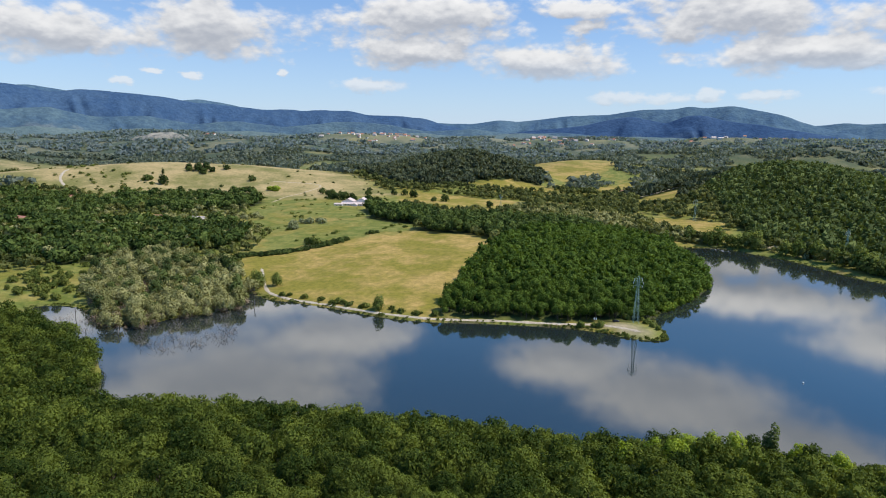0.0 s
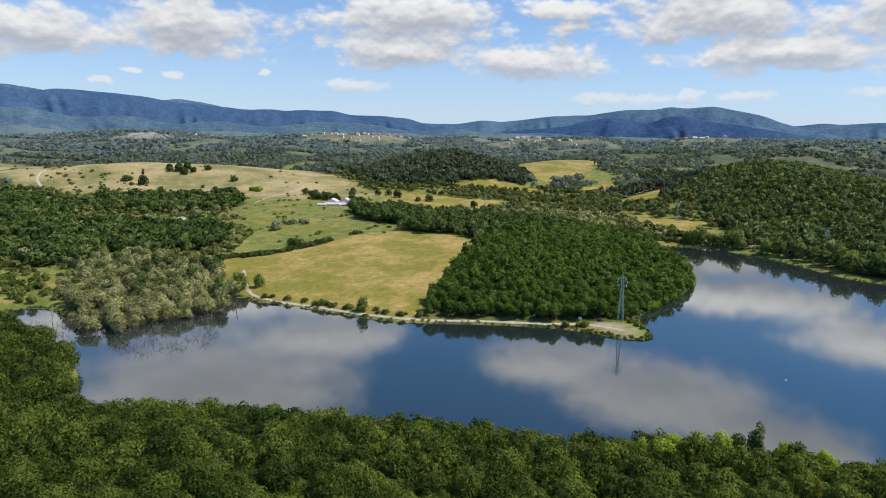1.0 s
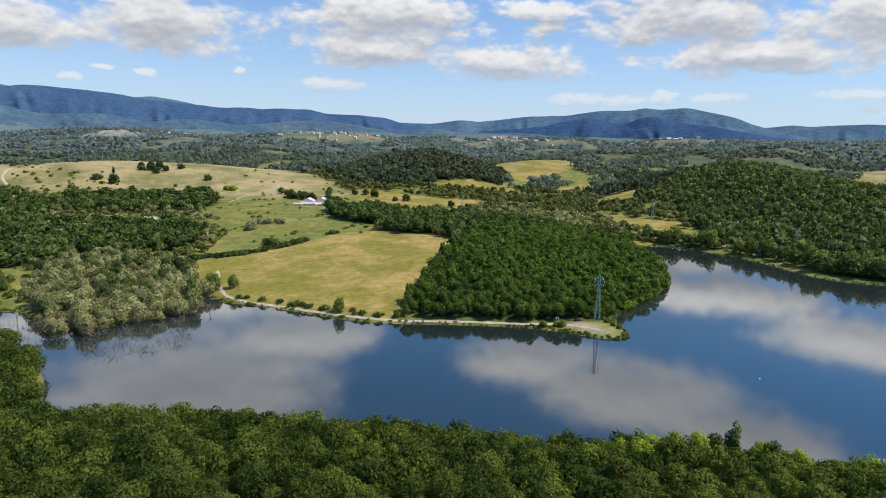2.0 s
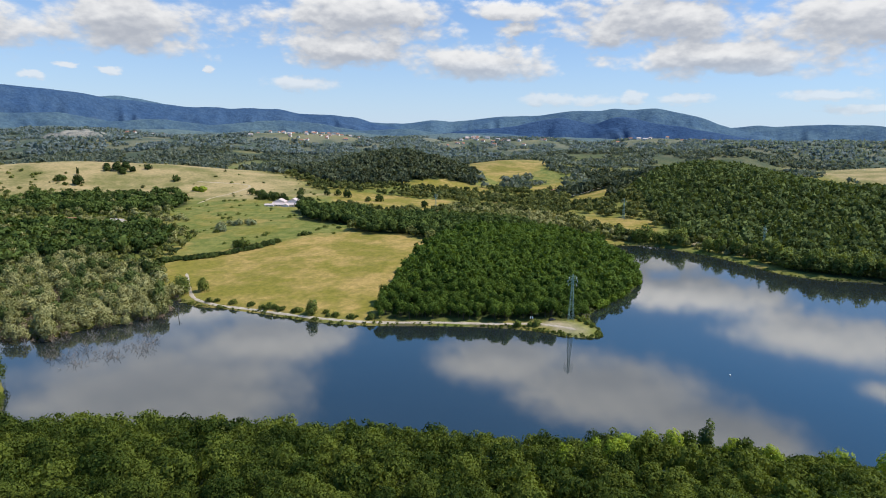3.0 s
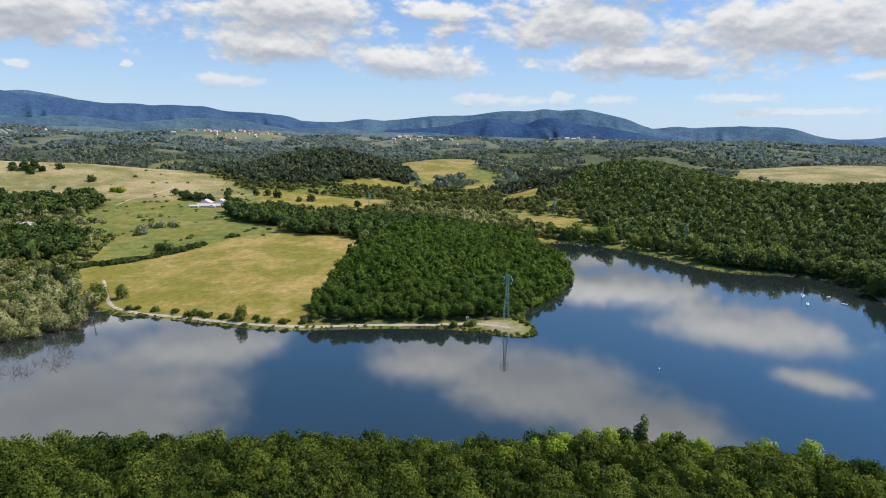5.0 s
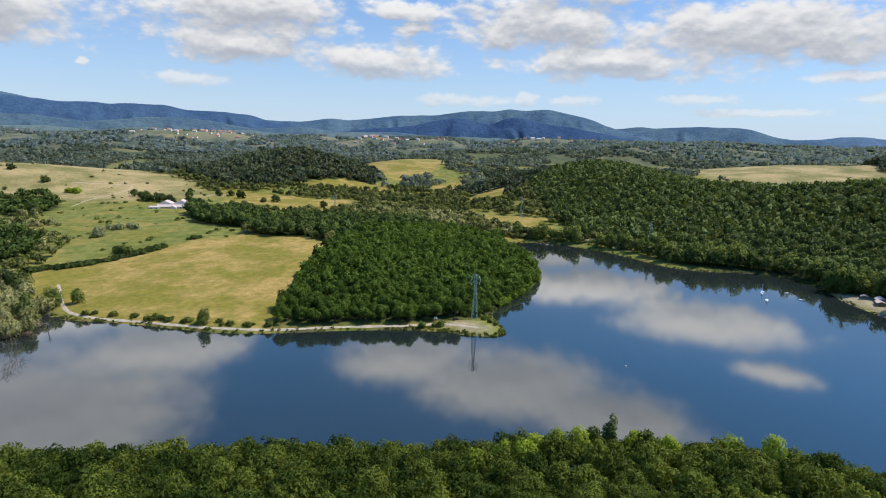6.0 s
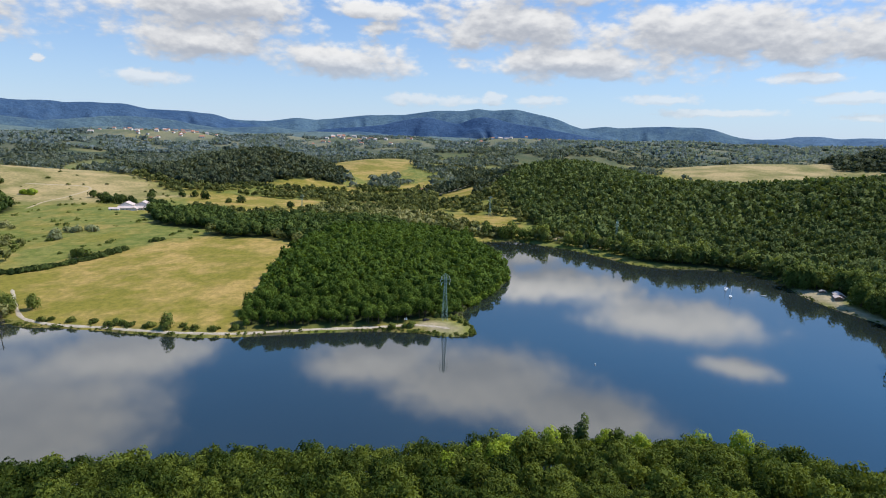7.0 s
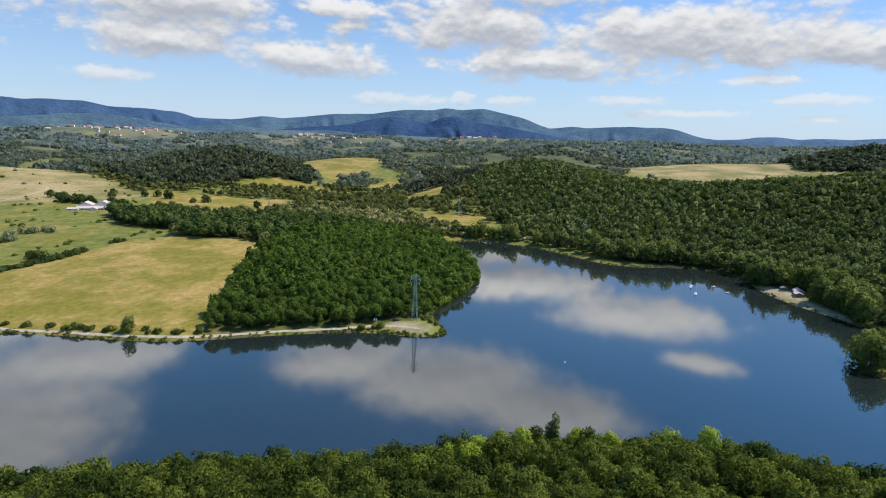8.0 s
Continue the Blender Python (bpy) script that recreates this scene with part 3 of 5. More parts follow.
def mountain(name, distance, depth, profile, material, label, rough=1.0, seed=0.0):
    """A long ridge: its crest over the azimuth, with spurs and side valleys that run down towards the plain."""
    az = np.arange(profile[0][0], profile[-1][0], 0.14)
    crest = np.interp(az, [p[0] for p in profile], [p[1] for p in profile])
    crest = np.convolve(np.pad(crest, 3, mode="edge"), np.ones(7) / 7, "valid")
    rows = np.linspace(0, 1.25, 42)
    u, g = np.meshgrid(rows, az + seed, indexing="ij")
    cc = np.broadcast_to(crest, u.shape)
    rad = distance - depth + depth * u
    x, y = rad * np.sin(np.radians(g - seed)), rad * np.cos(np.radians(g - seed))
    wander = 0.35 * np.sin(g * 0.7 + 2.2 * u) + 0.25 * np.sin(g * 1.9 - 3 * u + 1) + (1 - u) * 0.9 * np.sin(g * 0.23 + 1)
    spur = 0.66 * ridged(g / 6.1 + wander) + 0.34 * ridged(g / 2.6 + 1.2 * wander + 0.9 * u)
    shape = np.where(u < 1, u ** 0.9, 1 - (u - 1) * 1.6)
    carve = rough * 0.30 * (1 - spur) * np.clip(1 - u, 0, 1) ** 1.25 * np.clip(u * 2.5, 0, 1) * 1.5
    base = 20.0
    z = base + (cc - base) * (shape - carve) + (swell(x, y, 260) * 12 + swell(x + 31, y, 110) * 4 + swell(x, y, 40) * 1.2) * np.clip(u * 4, 0, 1) * np.clip(1.1 - u, 0.2, 1)
    n, m = len(az), len(rows)
    i = (np.arange(m - 1)[:, None] * n + np.arange(n - 1)[None]).ravel()
    ob = mesh_object(name, np.stack([x.ravel(), y.ravel(), z.ravel()], 1), np.stack([i, i + 1, i + n + 1, i + n], 1), material, smooth=True,
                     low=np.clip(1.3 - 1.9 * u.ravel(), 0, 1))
    tagged(ob, label, "mountain", kind="structure")


def crests(distance, rows):
    """Crest heights from azimuth and rise over the eye's level, in degrees."""
    return [(a, 117 + distance * math.tan(radians(e))) for a, e in rows]


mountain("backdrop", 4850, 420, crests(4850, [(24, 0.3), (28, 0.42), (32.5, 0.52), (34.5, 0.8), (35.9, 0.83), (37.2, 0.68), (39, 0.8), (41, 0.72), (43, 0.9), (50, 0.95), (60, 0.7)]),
         HILLS_HAZE_PALE, "pale blue hazy ridge far across the plain", 0.6, 3)
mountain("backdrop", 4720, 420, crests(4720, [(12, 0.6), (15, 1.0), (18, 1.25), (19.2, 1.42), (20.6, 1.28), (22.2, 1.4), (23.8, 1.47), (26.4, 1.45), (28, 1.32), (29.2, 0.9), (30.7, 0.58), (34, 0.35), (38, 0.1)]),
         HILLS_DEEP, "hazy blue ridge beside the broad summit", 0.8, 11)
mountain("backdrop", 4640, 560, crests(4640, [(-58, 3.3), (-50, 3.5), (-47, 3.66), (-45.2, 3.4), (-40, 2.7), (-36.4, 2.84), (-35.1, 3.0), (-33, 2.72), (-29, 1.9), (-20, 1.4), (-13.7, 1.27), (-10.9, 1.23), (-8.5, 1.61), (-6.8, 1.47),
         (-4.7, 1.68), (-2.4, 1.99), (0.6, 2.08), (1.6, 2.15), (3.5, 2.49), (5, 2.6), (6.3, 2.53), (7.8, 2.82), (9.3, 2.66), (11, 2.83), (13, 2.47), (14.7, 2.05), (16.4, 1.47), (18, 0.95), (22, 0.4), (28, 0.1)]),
         HILLS_DEEP, "haze-blue wooded mountain with a broad summit", 1.0, 0)
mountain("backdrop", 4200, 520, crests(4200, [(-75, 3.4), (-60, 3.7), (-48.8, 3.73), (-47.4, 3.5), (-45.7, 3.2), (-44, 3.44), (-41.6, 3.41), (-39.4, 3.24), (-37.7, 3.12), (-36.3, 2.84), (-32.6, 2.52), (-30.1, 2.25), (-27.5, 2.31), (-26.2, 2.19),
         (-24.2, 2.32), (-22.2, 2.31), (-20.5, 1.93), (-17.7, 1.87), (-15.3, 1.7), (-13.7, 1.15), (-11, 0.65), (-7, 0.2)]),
         HILLS_HAZE_BLUE, "long wooded mountain ridge in haze blue-green", 1.1, 5)
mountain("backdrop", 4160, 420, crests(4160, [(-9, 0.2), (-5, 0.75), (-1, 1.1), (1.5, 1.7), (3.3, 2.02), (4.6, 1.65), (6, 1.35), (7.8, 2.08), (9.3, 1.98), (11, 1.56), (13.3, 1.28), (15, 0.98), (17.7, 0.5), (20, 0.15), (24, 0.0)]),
         HILLS_CLOUD_SHADED, "deep blue wooded spur, hazed and cloud-shaded, before the broad summit", 0.9, 8)
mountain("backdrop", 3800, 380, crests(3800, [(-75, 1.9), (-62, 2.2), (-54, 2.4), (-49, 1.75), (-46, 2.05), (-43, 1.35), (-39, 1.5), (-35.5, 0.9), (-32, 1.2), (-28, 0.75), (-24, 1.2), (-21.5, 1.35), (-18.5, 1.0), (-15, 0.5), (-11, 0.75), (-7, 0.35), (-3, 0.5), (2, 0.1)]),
         HILLS_FRONT, "hazed blue-green wooded spurs before the long ridge", 1.0, 2)
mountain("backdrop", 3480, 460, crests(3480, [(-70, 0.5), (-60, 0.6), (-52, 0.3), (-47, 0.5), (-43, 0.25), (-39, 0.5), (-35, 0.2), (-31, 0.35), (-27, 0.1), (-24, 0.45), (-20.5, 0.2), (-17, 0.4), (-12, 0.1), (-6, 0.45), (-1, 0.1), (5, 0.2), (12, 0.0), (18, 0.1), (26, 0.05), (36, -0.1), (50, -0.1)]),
         HAZED_FOOTHILL, "hazy green foothills with pale clearings", 0.8, 14)


def quarry(x, y, wide, deep, tall):
    """A pale bare quarry face, cut into benches."""
    u, v = np.meshgrid(np.linspace(-1, 1, 60), np.linspace(-1, 1, 40))
    px, py = x + u * wide, y + v * deep
    rise = np.clip(1 - u ** 2 * (1 + 0.3 * np.sin(v * 5)) - v ** 2 + 0.18 * swell(px, py, 60), 0, 1)
    bench = np.floor(rise * 5 + 0.5) / 5
    z = height(px, py) - 3 + tall * (0.55 * rise + 0.45 * bench) + swell(px, py, 23) * 1.2
    i = (np.arange(39)[:, None] * 60 + np.arange(59)[None]).ravel()
    ob = mesh_object("quarry", np.stack([px.ravel(), py.ravel(), z.ravel()], 1), np.stack([i, i + 1, i + 61, i + 60], 1), ROCK)
    tagged(ob, "pale grey stepped quarry face below the mountains", "quarry", kind="structure")


quarry(-1690, 2160, 130, 110, 34)

# ---- trees ----
rng = np.random.default_rng(7)


def unit(v):
    return v / (np.linalg.norm(v, axis=-1, keepdims=True) + 1e-9)


def crown_triangles(rng, n, radius, tall, leaf, lobes=7, low=0.25, spread=0.5):
    """A crown of n sprays of leaves on uneven lobes, from low * tall up to tall: corners and the way each spray faces."""
    cz = tall * (low + 1) / 2
    half = tall * (1 - low) / 2
    k = np.arange(lobes) + 0.5
    lift = 1 - 1.45 * k / lobes
    turn = k * 2.39996 + rng.uniform(-0.5, 0.5, lobes)
    flat = np.sqrt(np.clip(1 - lift ** 2, 0, 1))
    c = np.stack([flat * np.cos(turn), flat * np.sin(turn), lift], 1)
    c *= spread * rng.uniform(0.8, 1.2, (lobes, 1))
    size = rng.uniform(0.72, 1.28, lobes) * (1.02 / lobes ** 0.36)
    pick = rng.choice(lobes, n, p=size ** 2 / (size ** 2).sum())
    u = rng.normal(size=(n, 3))
    u[:, 2] = u[:, 2] * 0.8 + 0.3
    u = unit(u)
    # one spray in seven is large and lies within, so that the crown is dense
    inner = rng.random(n) < 0.14
    reach = np.where(inner, rng.uniform(0.5, 0.75, n), rng.uniform(0.86, 1.06, n))
    p = c[pick] + u * (size[pick] * reach)[:, None]
    p = p * (radius, radius, half) + (0, 0, cz)
    nrm = unit(u + rng.normal(size=(n, 3)) * 0.3)
    t = unit(np.cross(nrm, rng.normal(size=(n, 3))))
    b = np.cross(nrm, t)
    s = leaf * rng.uniform(0.65, 1.3, (n, 1)) * np.where(inner, 1.7, 1.0)[:, None]
    slim = 1.2 if n > 200 else 1.05
    tri = []
    for k in range(3):
        a = k * 2.094 + rng.uniform(-0.4, 0.4, (n, 1))
        tri.append(p + s * (np.cos(a) * slim * t + np.sin(a) / slim * b) + nrm * s * rng.uniform(-0.2, 0.2, (n, 1)))
    face = unit(u * 0.85 + unit(c[pick] + (0, 0, 0.15)) * 0.35 + rng.normal(size=(n, 3)) * 0.22)
    return np.stack(tri, 1).reshape(-1, 3), np.repeat(face, 3, axis=0)


def stem_mesh(rng, radius, tall, limbs=4):
    """A tapered trunk with limbs."""
    bm = bmesh.new()

    def limb(a, b, r0, r1):
        a, b = Vector(a), Vector(b)
        m = Matrix.Translation((a + b) / 2) @ (b - a).to_track_quat("Z", "Y").to_matrix().to_4x4()
        bmesh.ops.create_cone(bm, segments=6, radius1=r0, radius2=r1, depth=(b - a).length, matrix=m)

    limb((0, 0, -0.8), (0, 0, tall * 0.45), 0.05 * radius + 0.08, 0.03 * radius + 0.05)
    limb((0, 0, tall * 0.44), (0.1 * radius, 0, tall * 0.8), 0.03 * radius + 0.05, 0.03)
    for k in range(limbs):
        a = k * 6.283 / limbs + rng.uniform(-0.4, 0.4)
        z = tall * rng.uniform(0.28, 0.45)
        limb((0, 0, z), (math.cos(a) * radius * 0.6, math.sin(a) * radius * 0.6, z + tall * 0.25), 0.02 * radius + 0.04, 0.02)
    me = bpy.data.meshes.new("trunk")
    bm.to_mesh(me)
    bm.free()
    me.materials.append(BARK)
    return me


def tree_kind(name, material, count, n, radius, tall, leaf, label, group, lobes=7, low=0.25, spread=0.5):
    """Some models of one kind of tree, each a thing of trunk and crown; they wait to be copied."""
    made = []
    for _ in range(count):
        ob = new(name)
        tagged(ob, label, "tree" if "bush" not in name else "bush", group)
        stem = new("trunk", stem_mesh(rng, radius, tall))
        stem.parent = ob
        v, face = crown_triangles(rng, n, radius, tall, leaf, lobes, low, spread)
        mesh_object("crown", v, np.arange(len(v)).reshape(-1, 3), material, ob, facing=face)
        made.append(ob)
    return made


def plant(models, spots, lo=0.8, hi=1.2, sink=0.0):
    """Plants trees at the spots: the models first, then copies of them."""
    z = height(spots[:, 0], spots[:, 1]) - sink
    for i, ((x, y), h) in enumerate(zip(spots, z)):
        s = rng.uniform(lo, hi)
        m = pose(x, y, h, 0, 0, rng.uniform(0, 360)) @ Matrix.Diagonal((s, s, s * rng.uniform(0.9, 1.12), 1))
        if i < len(models):
            models[i].matrix_basis = m
        else:
            src = models[i % len(models)]
            c = copy_thing(src, m)
            c.matrix_basis = m


def scatter(poly, gap, rng, keep=1.0, shore=1.5):
    """Uneven spots about that far apart inside an outline."""
    p = np.array(poly, float)
    lo, hi = p.min(0), p.max(0)
    x, y = np.meshgrid(np.arange(lo[0], hi[0], gap), np.arange(lo[1], hi[1], gap * 0.87))
    x = x + (np.arange(x.shape[0]) % 2)[:, None] * gap * 0.5
    x, y = x.ravel() + rng.uniform(-0.36, 0.36, x.size) * gap, y.ravel() + rng.uniform(-0.36, 0.36, x.size) * gap
    ok = inside(poly, x, y) & (rng.random(x.size) < keep)
    x, y = x[ok], y[ok]
    ok = shore_distance(x, y) > shore
    return np.stack([x[ok], y[ok]], 1)


def wood(name, spots, material, label, n, radius, tall, leaf, sizes=(0.7, 1.3), models=6, low=0.1, lobes=5, sink=0.0, category="trees", spread=0.55):
    """A wood that nobody could count: all its trees in one mesh."""
    if not len(spots):
        return None
    shapes = [crown_triangles(rng, n, radius, tall, leaf, lobes, low, spread) for _ in range(models)]
    z = np.maximum(height(spots[:, 0], spots[:, 1]), -0.3) - sink
    pick = rng.integers(0, models, len(spots))
    verts, tint, faces = [], [], []
    for k in range(models):
        at = np.nonzero(pick == k)[0]
        a = rng.uniform(0, 6.283, len(at))
        s = rng.uniform(*sizes, len(at))
        c, d = (np.cos(a) * s)[:, None], (np.sin(a) * s)[:, None]
        v, f = shapes[k][0][None], shapes[k][1][None]
        x = v[..., 0] * c - v[..., 1] * d + spots[at, 0][:, None]
        y = v[..., 0] * d + v[..., 1] * c + spots[at, 1][:, None]
        h = v[..., 2] * (s * rng.uniform(0.85, 1.2, len(at)))[:, None] + z[at][:, None]
        verts.append(np.stack([x, y, h], -1).reshape(-1, 3))
        c, d = np.cos(a)[:, None], np.sin(a)[:, None]
        faces.append(np.stack([f[..., 0] * c - f[..., 1] * d, f[..., 0] * d + f[..., 1] * c, f[..., 2] + 0 * c], -1).reshape(-1, 3))
        tint.append(np.repeat(rng.random(len(at)), v.shape[1]))
    verts = np.concatenate(verts)
    ob = mesh_object(name, verts, np.arange(len(verts)).reshape(-1, 3), material, facing=np.concatenate(faces), tint=np.concatenate(tint))
    return tagged(ob, label, category, kind="stuff")


# the near wood on the slope below the camera
NEAR = [(-420, 60), (-420, 262), (-330, 292), (-246, 258), (-206, 218), (-186, 184), (-100, 204), (70, 204), (124, 198), (160, 178), (200, 146), (240, 90), (230, 40), (-300, 30)]
spots = scatter(NEAR, 6.8, rng)
view = (spots[:, 1] > 74) & (spots[:, 0] > -1.28 * spots[:, 1] - 12) & (spots[:, 0] < 1.1 * spots[:, 1] + 12)
rest = spots[~view & (spots[:, 1] > 45)]
spots = spots[view]
spots = spots[np.argsort(np.hypot((spots[:, 0] + 10) * 0.72, spots[:, 1]))]
oaks = tree_kind("oak_tree", OAK_ONE, 10, 2600, 4.2, 10, 0.23, "leafy green oak tree on the near slope", "oaks of the near wood", 22, 0.2, 0.66)
plant(oaks, spots[:300], 0.74, 1.26)
wood("oak_wood", spots[300:800], OAK, "dense green oak wood above the lake", 1050, 4.2, 10, 0.32, sizes=(0.74, 1.26), lobes=20, low=0.15, spread=0.66)
wood("oak_wood", spots[800:], OAK, "dense green oak wood by the lake", 520, 4.2, 10, 0.42, sizes=(0.74, 1.26), lobes=16, low=0.1, spread=0.64)
wood("oak_wood", rest, OAK, "dense green oak wood behind the near slope", 30, 3.9, 10, 2.0)

# the wood on the point
spots = scatter(WOODS["point"], 5.2, rng)
spots = spots[np.argsort(spots[:, 1] - 0.1 * spots[:, 0])]
locusts = tree_kind("locust_tree", LOCUST_ONE, 6, 700, 3.3, 9, 0.37, "bright green locust tree in the wood on the point", "trees of the wood on the point", 9, 0.1, 0.58)
plant(locusts, spots[:300], 0.62, 1.3)
wood("locust_wood", spots[300:], LOCUST, "dense bright green wood on the point", 120, 3.4, 9, 0.8, low=0.1, lobes=8, spread=0.58)

for key in ("strip", "strip_west"):
    wood("dark_wood", scatter(WOODS[key], 7, rng), OAK_DARK, "dark green strip of wood behind the meadow", 160, 4.4, 11, 1.05, lobes=7)
p = np.concatenate([scatter(WOODS[k], 8, rng, 0.9) for k in ("west_belt", "west_left", "west_mid", "west_low")])
p = p[swell(p[:, 0], p[:, 1], 60) + 0.5 * swell(p[:, 1], p[:, 0], 24) > -0.4]
YARDS = [(-684, 598, 26), (-828, 832, 26), (-544, 668, 18), (-486, 676, 18), (-574, 508, 24), (-600, 620, 16), (-640, 540, 22)]


def clear_of_yards(p):
    for x, y, r in YARDS:
        p = p[np.hypot(p[:, 0] - x, p[:, 1] - y) > r]
    return p


p = clear_of_yards(p)
wood("dark_wood", p, OAK_DARK, "dark green wood around scattered houses", 84, 5.4, 10, 1.35, sizes=(0.5, 1.5), lobes=9)
p = scatter(OPEN["west"], 11, rng, 0.3)
wood("mixed_trees", clear_of_yards(p), DARKWOOD, "green trees scattered over rough grassland", 110, 4.6, 9, 1.05, sizes=(0.4, 1.3), lobes=8)
p = scatter(OPEN["west"], 9, rng, 0.42)
wood("undergrowth", clear_of_yards(p), SHRUB_WOOD, "olive-green bushes between the dark trees", 44, 3.2, 3.4, 1.0, low=-0.4, sizes=(0.4, 1.4), category="bushes")
p = scatter(OPEN["west"], 19, rng, 0.5)
wood("pale_trees", p, WILLOW, "pale grey-green trees scattered through the wood", 110, 4.3, 8.5, 1.0, sizes=(0.6, 1.3), lobes=8)
p = scatter([(-600, 690), (-430, 735), (-400, 700), (-540, 660)], 7, rng, 0.7)
wood("pale_trees", p, WILLOW, "row of pale bushes below a dark belt of wood", 90, 3.6, 5, 0.9, low=-0.3, sizes=(0.5, 1.3))
spots = scatter(WOODS["hill"], 7.4, rng)
spots = spots[(shore_distance(spots[:, 0], spots[:, 1]) > 3) & (spots[:, 1] < 1290) & ((shore_distance(spots[:, 0], spots[:, 1]) > 8) | (spots[:, 0] > 315)) & (spots[:, 0] < spots[:, 1] * 1.12 + 30)]
wood("hill_wood", spots[spots[:, 1] < 640], HILLWOOD, "dense olive-green wood on the hillside by the lake", 84, 4.6, 12, 1.05, sizes=(0.6, 1.35), lobes=8, spread=0.52)
wood("hill_wood", spots[spots[:, 1] >= 640], HILLWOOD, "dense olive-green wood over the hill", 34, 4.5, 11, 1.6, sizes=(0.6, 1.35), lobes=6, spread=0.5)
for key, poly in WOODS_FAR.items():
    p = scatter(poly, 10.5, rng)
    for field in FIELDS.values():
        p = p[~inside(field, p[:, 0], p[:, 1])]
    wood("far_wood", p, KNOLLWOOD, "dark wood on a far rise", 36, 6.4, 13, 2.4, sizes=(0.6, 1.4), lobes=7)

# scattered copses and hedges across the middle distance and the plain
CLEAR = (*WOODS.values(), *WOODS_FAR.values(), *FIELDS.values(), *DRY.values(), *OPEN.values(), NEAR)


def copses(lo, hi, gap, cut, size):
    """Spots of broken woodland in a ring around the lake, clear of fields and of the built woods."""
    p = scatter([(-hi, 250), (-hi, hi), (hi, hi), (hi, 250)], gap, rng)
    x, y = p.T
    r = np.hypot(x, y)
    ok = (r > lo) & (r < hi) & (np.abs(np.arctan2(x, y) + 0.06) < 0.98) & (swell(x, y, size) + 0.5 * swell(y, x, size * 0.4) > cut)
    for poly in CLEAR:
        ok[ok] &= ~inside(poly, x[ok], y[ok])
    for vx, vy, _, wide in VILLAGES:
        ok &= np.hypot((x - vx) / wide, (y - vy + 40) / 90) > 1.0
    return p[ok & (shore_distance(x, y) > 12)]


wood("mixed_wood", copses(560, 1300, 10, -0.3, 120), DARKWOOD, "broken green woodland and hedges in the valley", 76, 5, 9, 1.5, sizes=(0.5, 1.3))
wood("far_wood", copses(1300, 2400, 16, -0.22, 240), HAZED_FARWOOD, "broken woodland on far rolling land", 18, 8.5, 10, 4.3, sizes=(0.6, 1.3))
CLEAR = ()
wood("distant_wood", copses(2400, 3500, 24, -0.25, 260), HAZED_PLAINWOOD, "distant woodland on the plain below the mountains", 18, 14, 9, 6, sizes=(0.5, 1.3))
x = scatter(DRY["ridge"], 36, rng, 0.26)
wood("scrub", x, DARKWOOD, "low scrub dotted over the dry slope", 40, 3.2, 2.6, 1.1, low=-0.6, sizes=(0.3, 1.5), category="bushes")
x = scatter(OPEN["valley"], 13, rng, 0.5)
x = x[swell(x[:, 0], x[:, 1], 70) > 0.35]
wood("scrub", x, SHRUB_WOOD, "low green scrub in the grassy valley", 60, 3.0, 2.2, 0.75, low=-0.6, sizes=(0.3, 1.4), category="bushes")

# willows in the marsh
MARSH = [(-272, 283), (-255, 285), (-250, 315), (-234, 331), (-219, 350), (-236, 392), (-262, 420), (-300, 455), (-385, 490), (-400, 440), (-385, 400), (-350, 350), (-305, 316), (-290, 292)]
p = scatter(MARSH, 7.2, rng, 0.9, -9)
p = p[swell(p[:, 0], p[:, 1], 44) + 0.6 * swell(p[:, 1], p[:, 0], 19) > -0.7]
wood("willow_thicket", p, WILLOW, "grey-green willows at the marshy lake edge", 520, 4.0, 8.2, 0.42, sizes=(0.45, 1.5), low=-0.1, lobes=12, spread=0.62)
p = scatter(MARSH, 4.6, rng, 0.6, -9)
wood("dry_twigs", p[p[:, 1] < 400], BROWNED, "brown half-drowned twigs under the willows", 200, 2.8, 3.6, 0.26, low=-0.5)
p = scatter([(-420, 320), (-330, 335), (-310, 360), (-340, 400), (-440, 400)], 6.5, rng, 0.36)
wood("marsh_bushes", p, SHRUB_WOOD, "rounded green bushes beside the marsh", 260, 3.2, 5, 0.6, low=-0.3, sizes=(0.5, 1.2), category="bushes")
p = scatter([(480, 900), (640, 700), (900, 740), (880, 980), (600, 1020)], 13, rng, 0.75)
wood("light_wood", p, LOCUST, "lighter green trees through the hill wood", 50, 4.6, 12.5, 1.45, lobes=6)
p = scatter([(-840, 880), (-690, 930), (-830, 1020), (-960, 1060), (-1060, 1000)], 13, rng, 0.3)
wood("scrub", p, SHRUB_WOOD, "green scrub in a fold of the dry slope", 50, 4.2, 3.6, 1.2, low=-0.6, sizes=(0.3, 1.4), category="bushes")
p = scatter([(-1500, 1040), (-1150, 990), (-1120, 1080), (-1350, 1160)], 13, rng, 0.8)
wood("scrub", p, DARKWOOD, "low green copse on the dry slope", 60, 6, 7, 1.6, low=-0.3, sizes=(0.5, 1.3))
p = scatter(MARSH, 14, rng, 0.6, 2)
wood("green_trees", p, HILLWOOD, "darker green trees among the willows", 380, 4.4, 10.5, 0.6, low=-0.1, lobes=9)

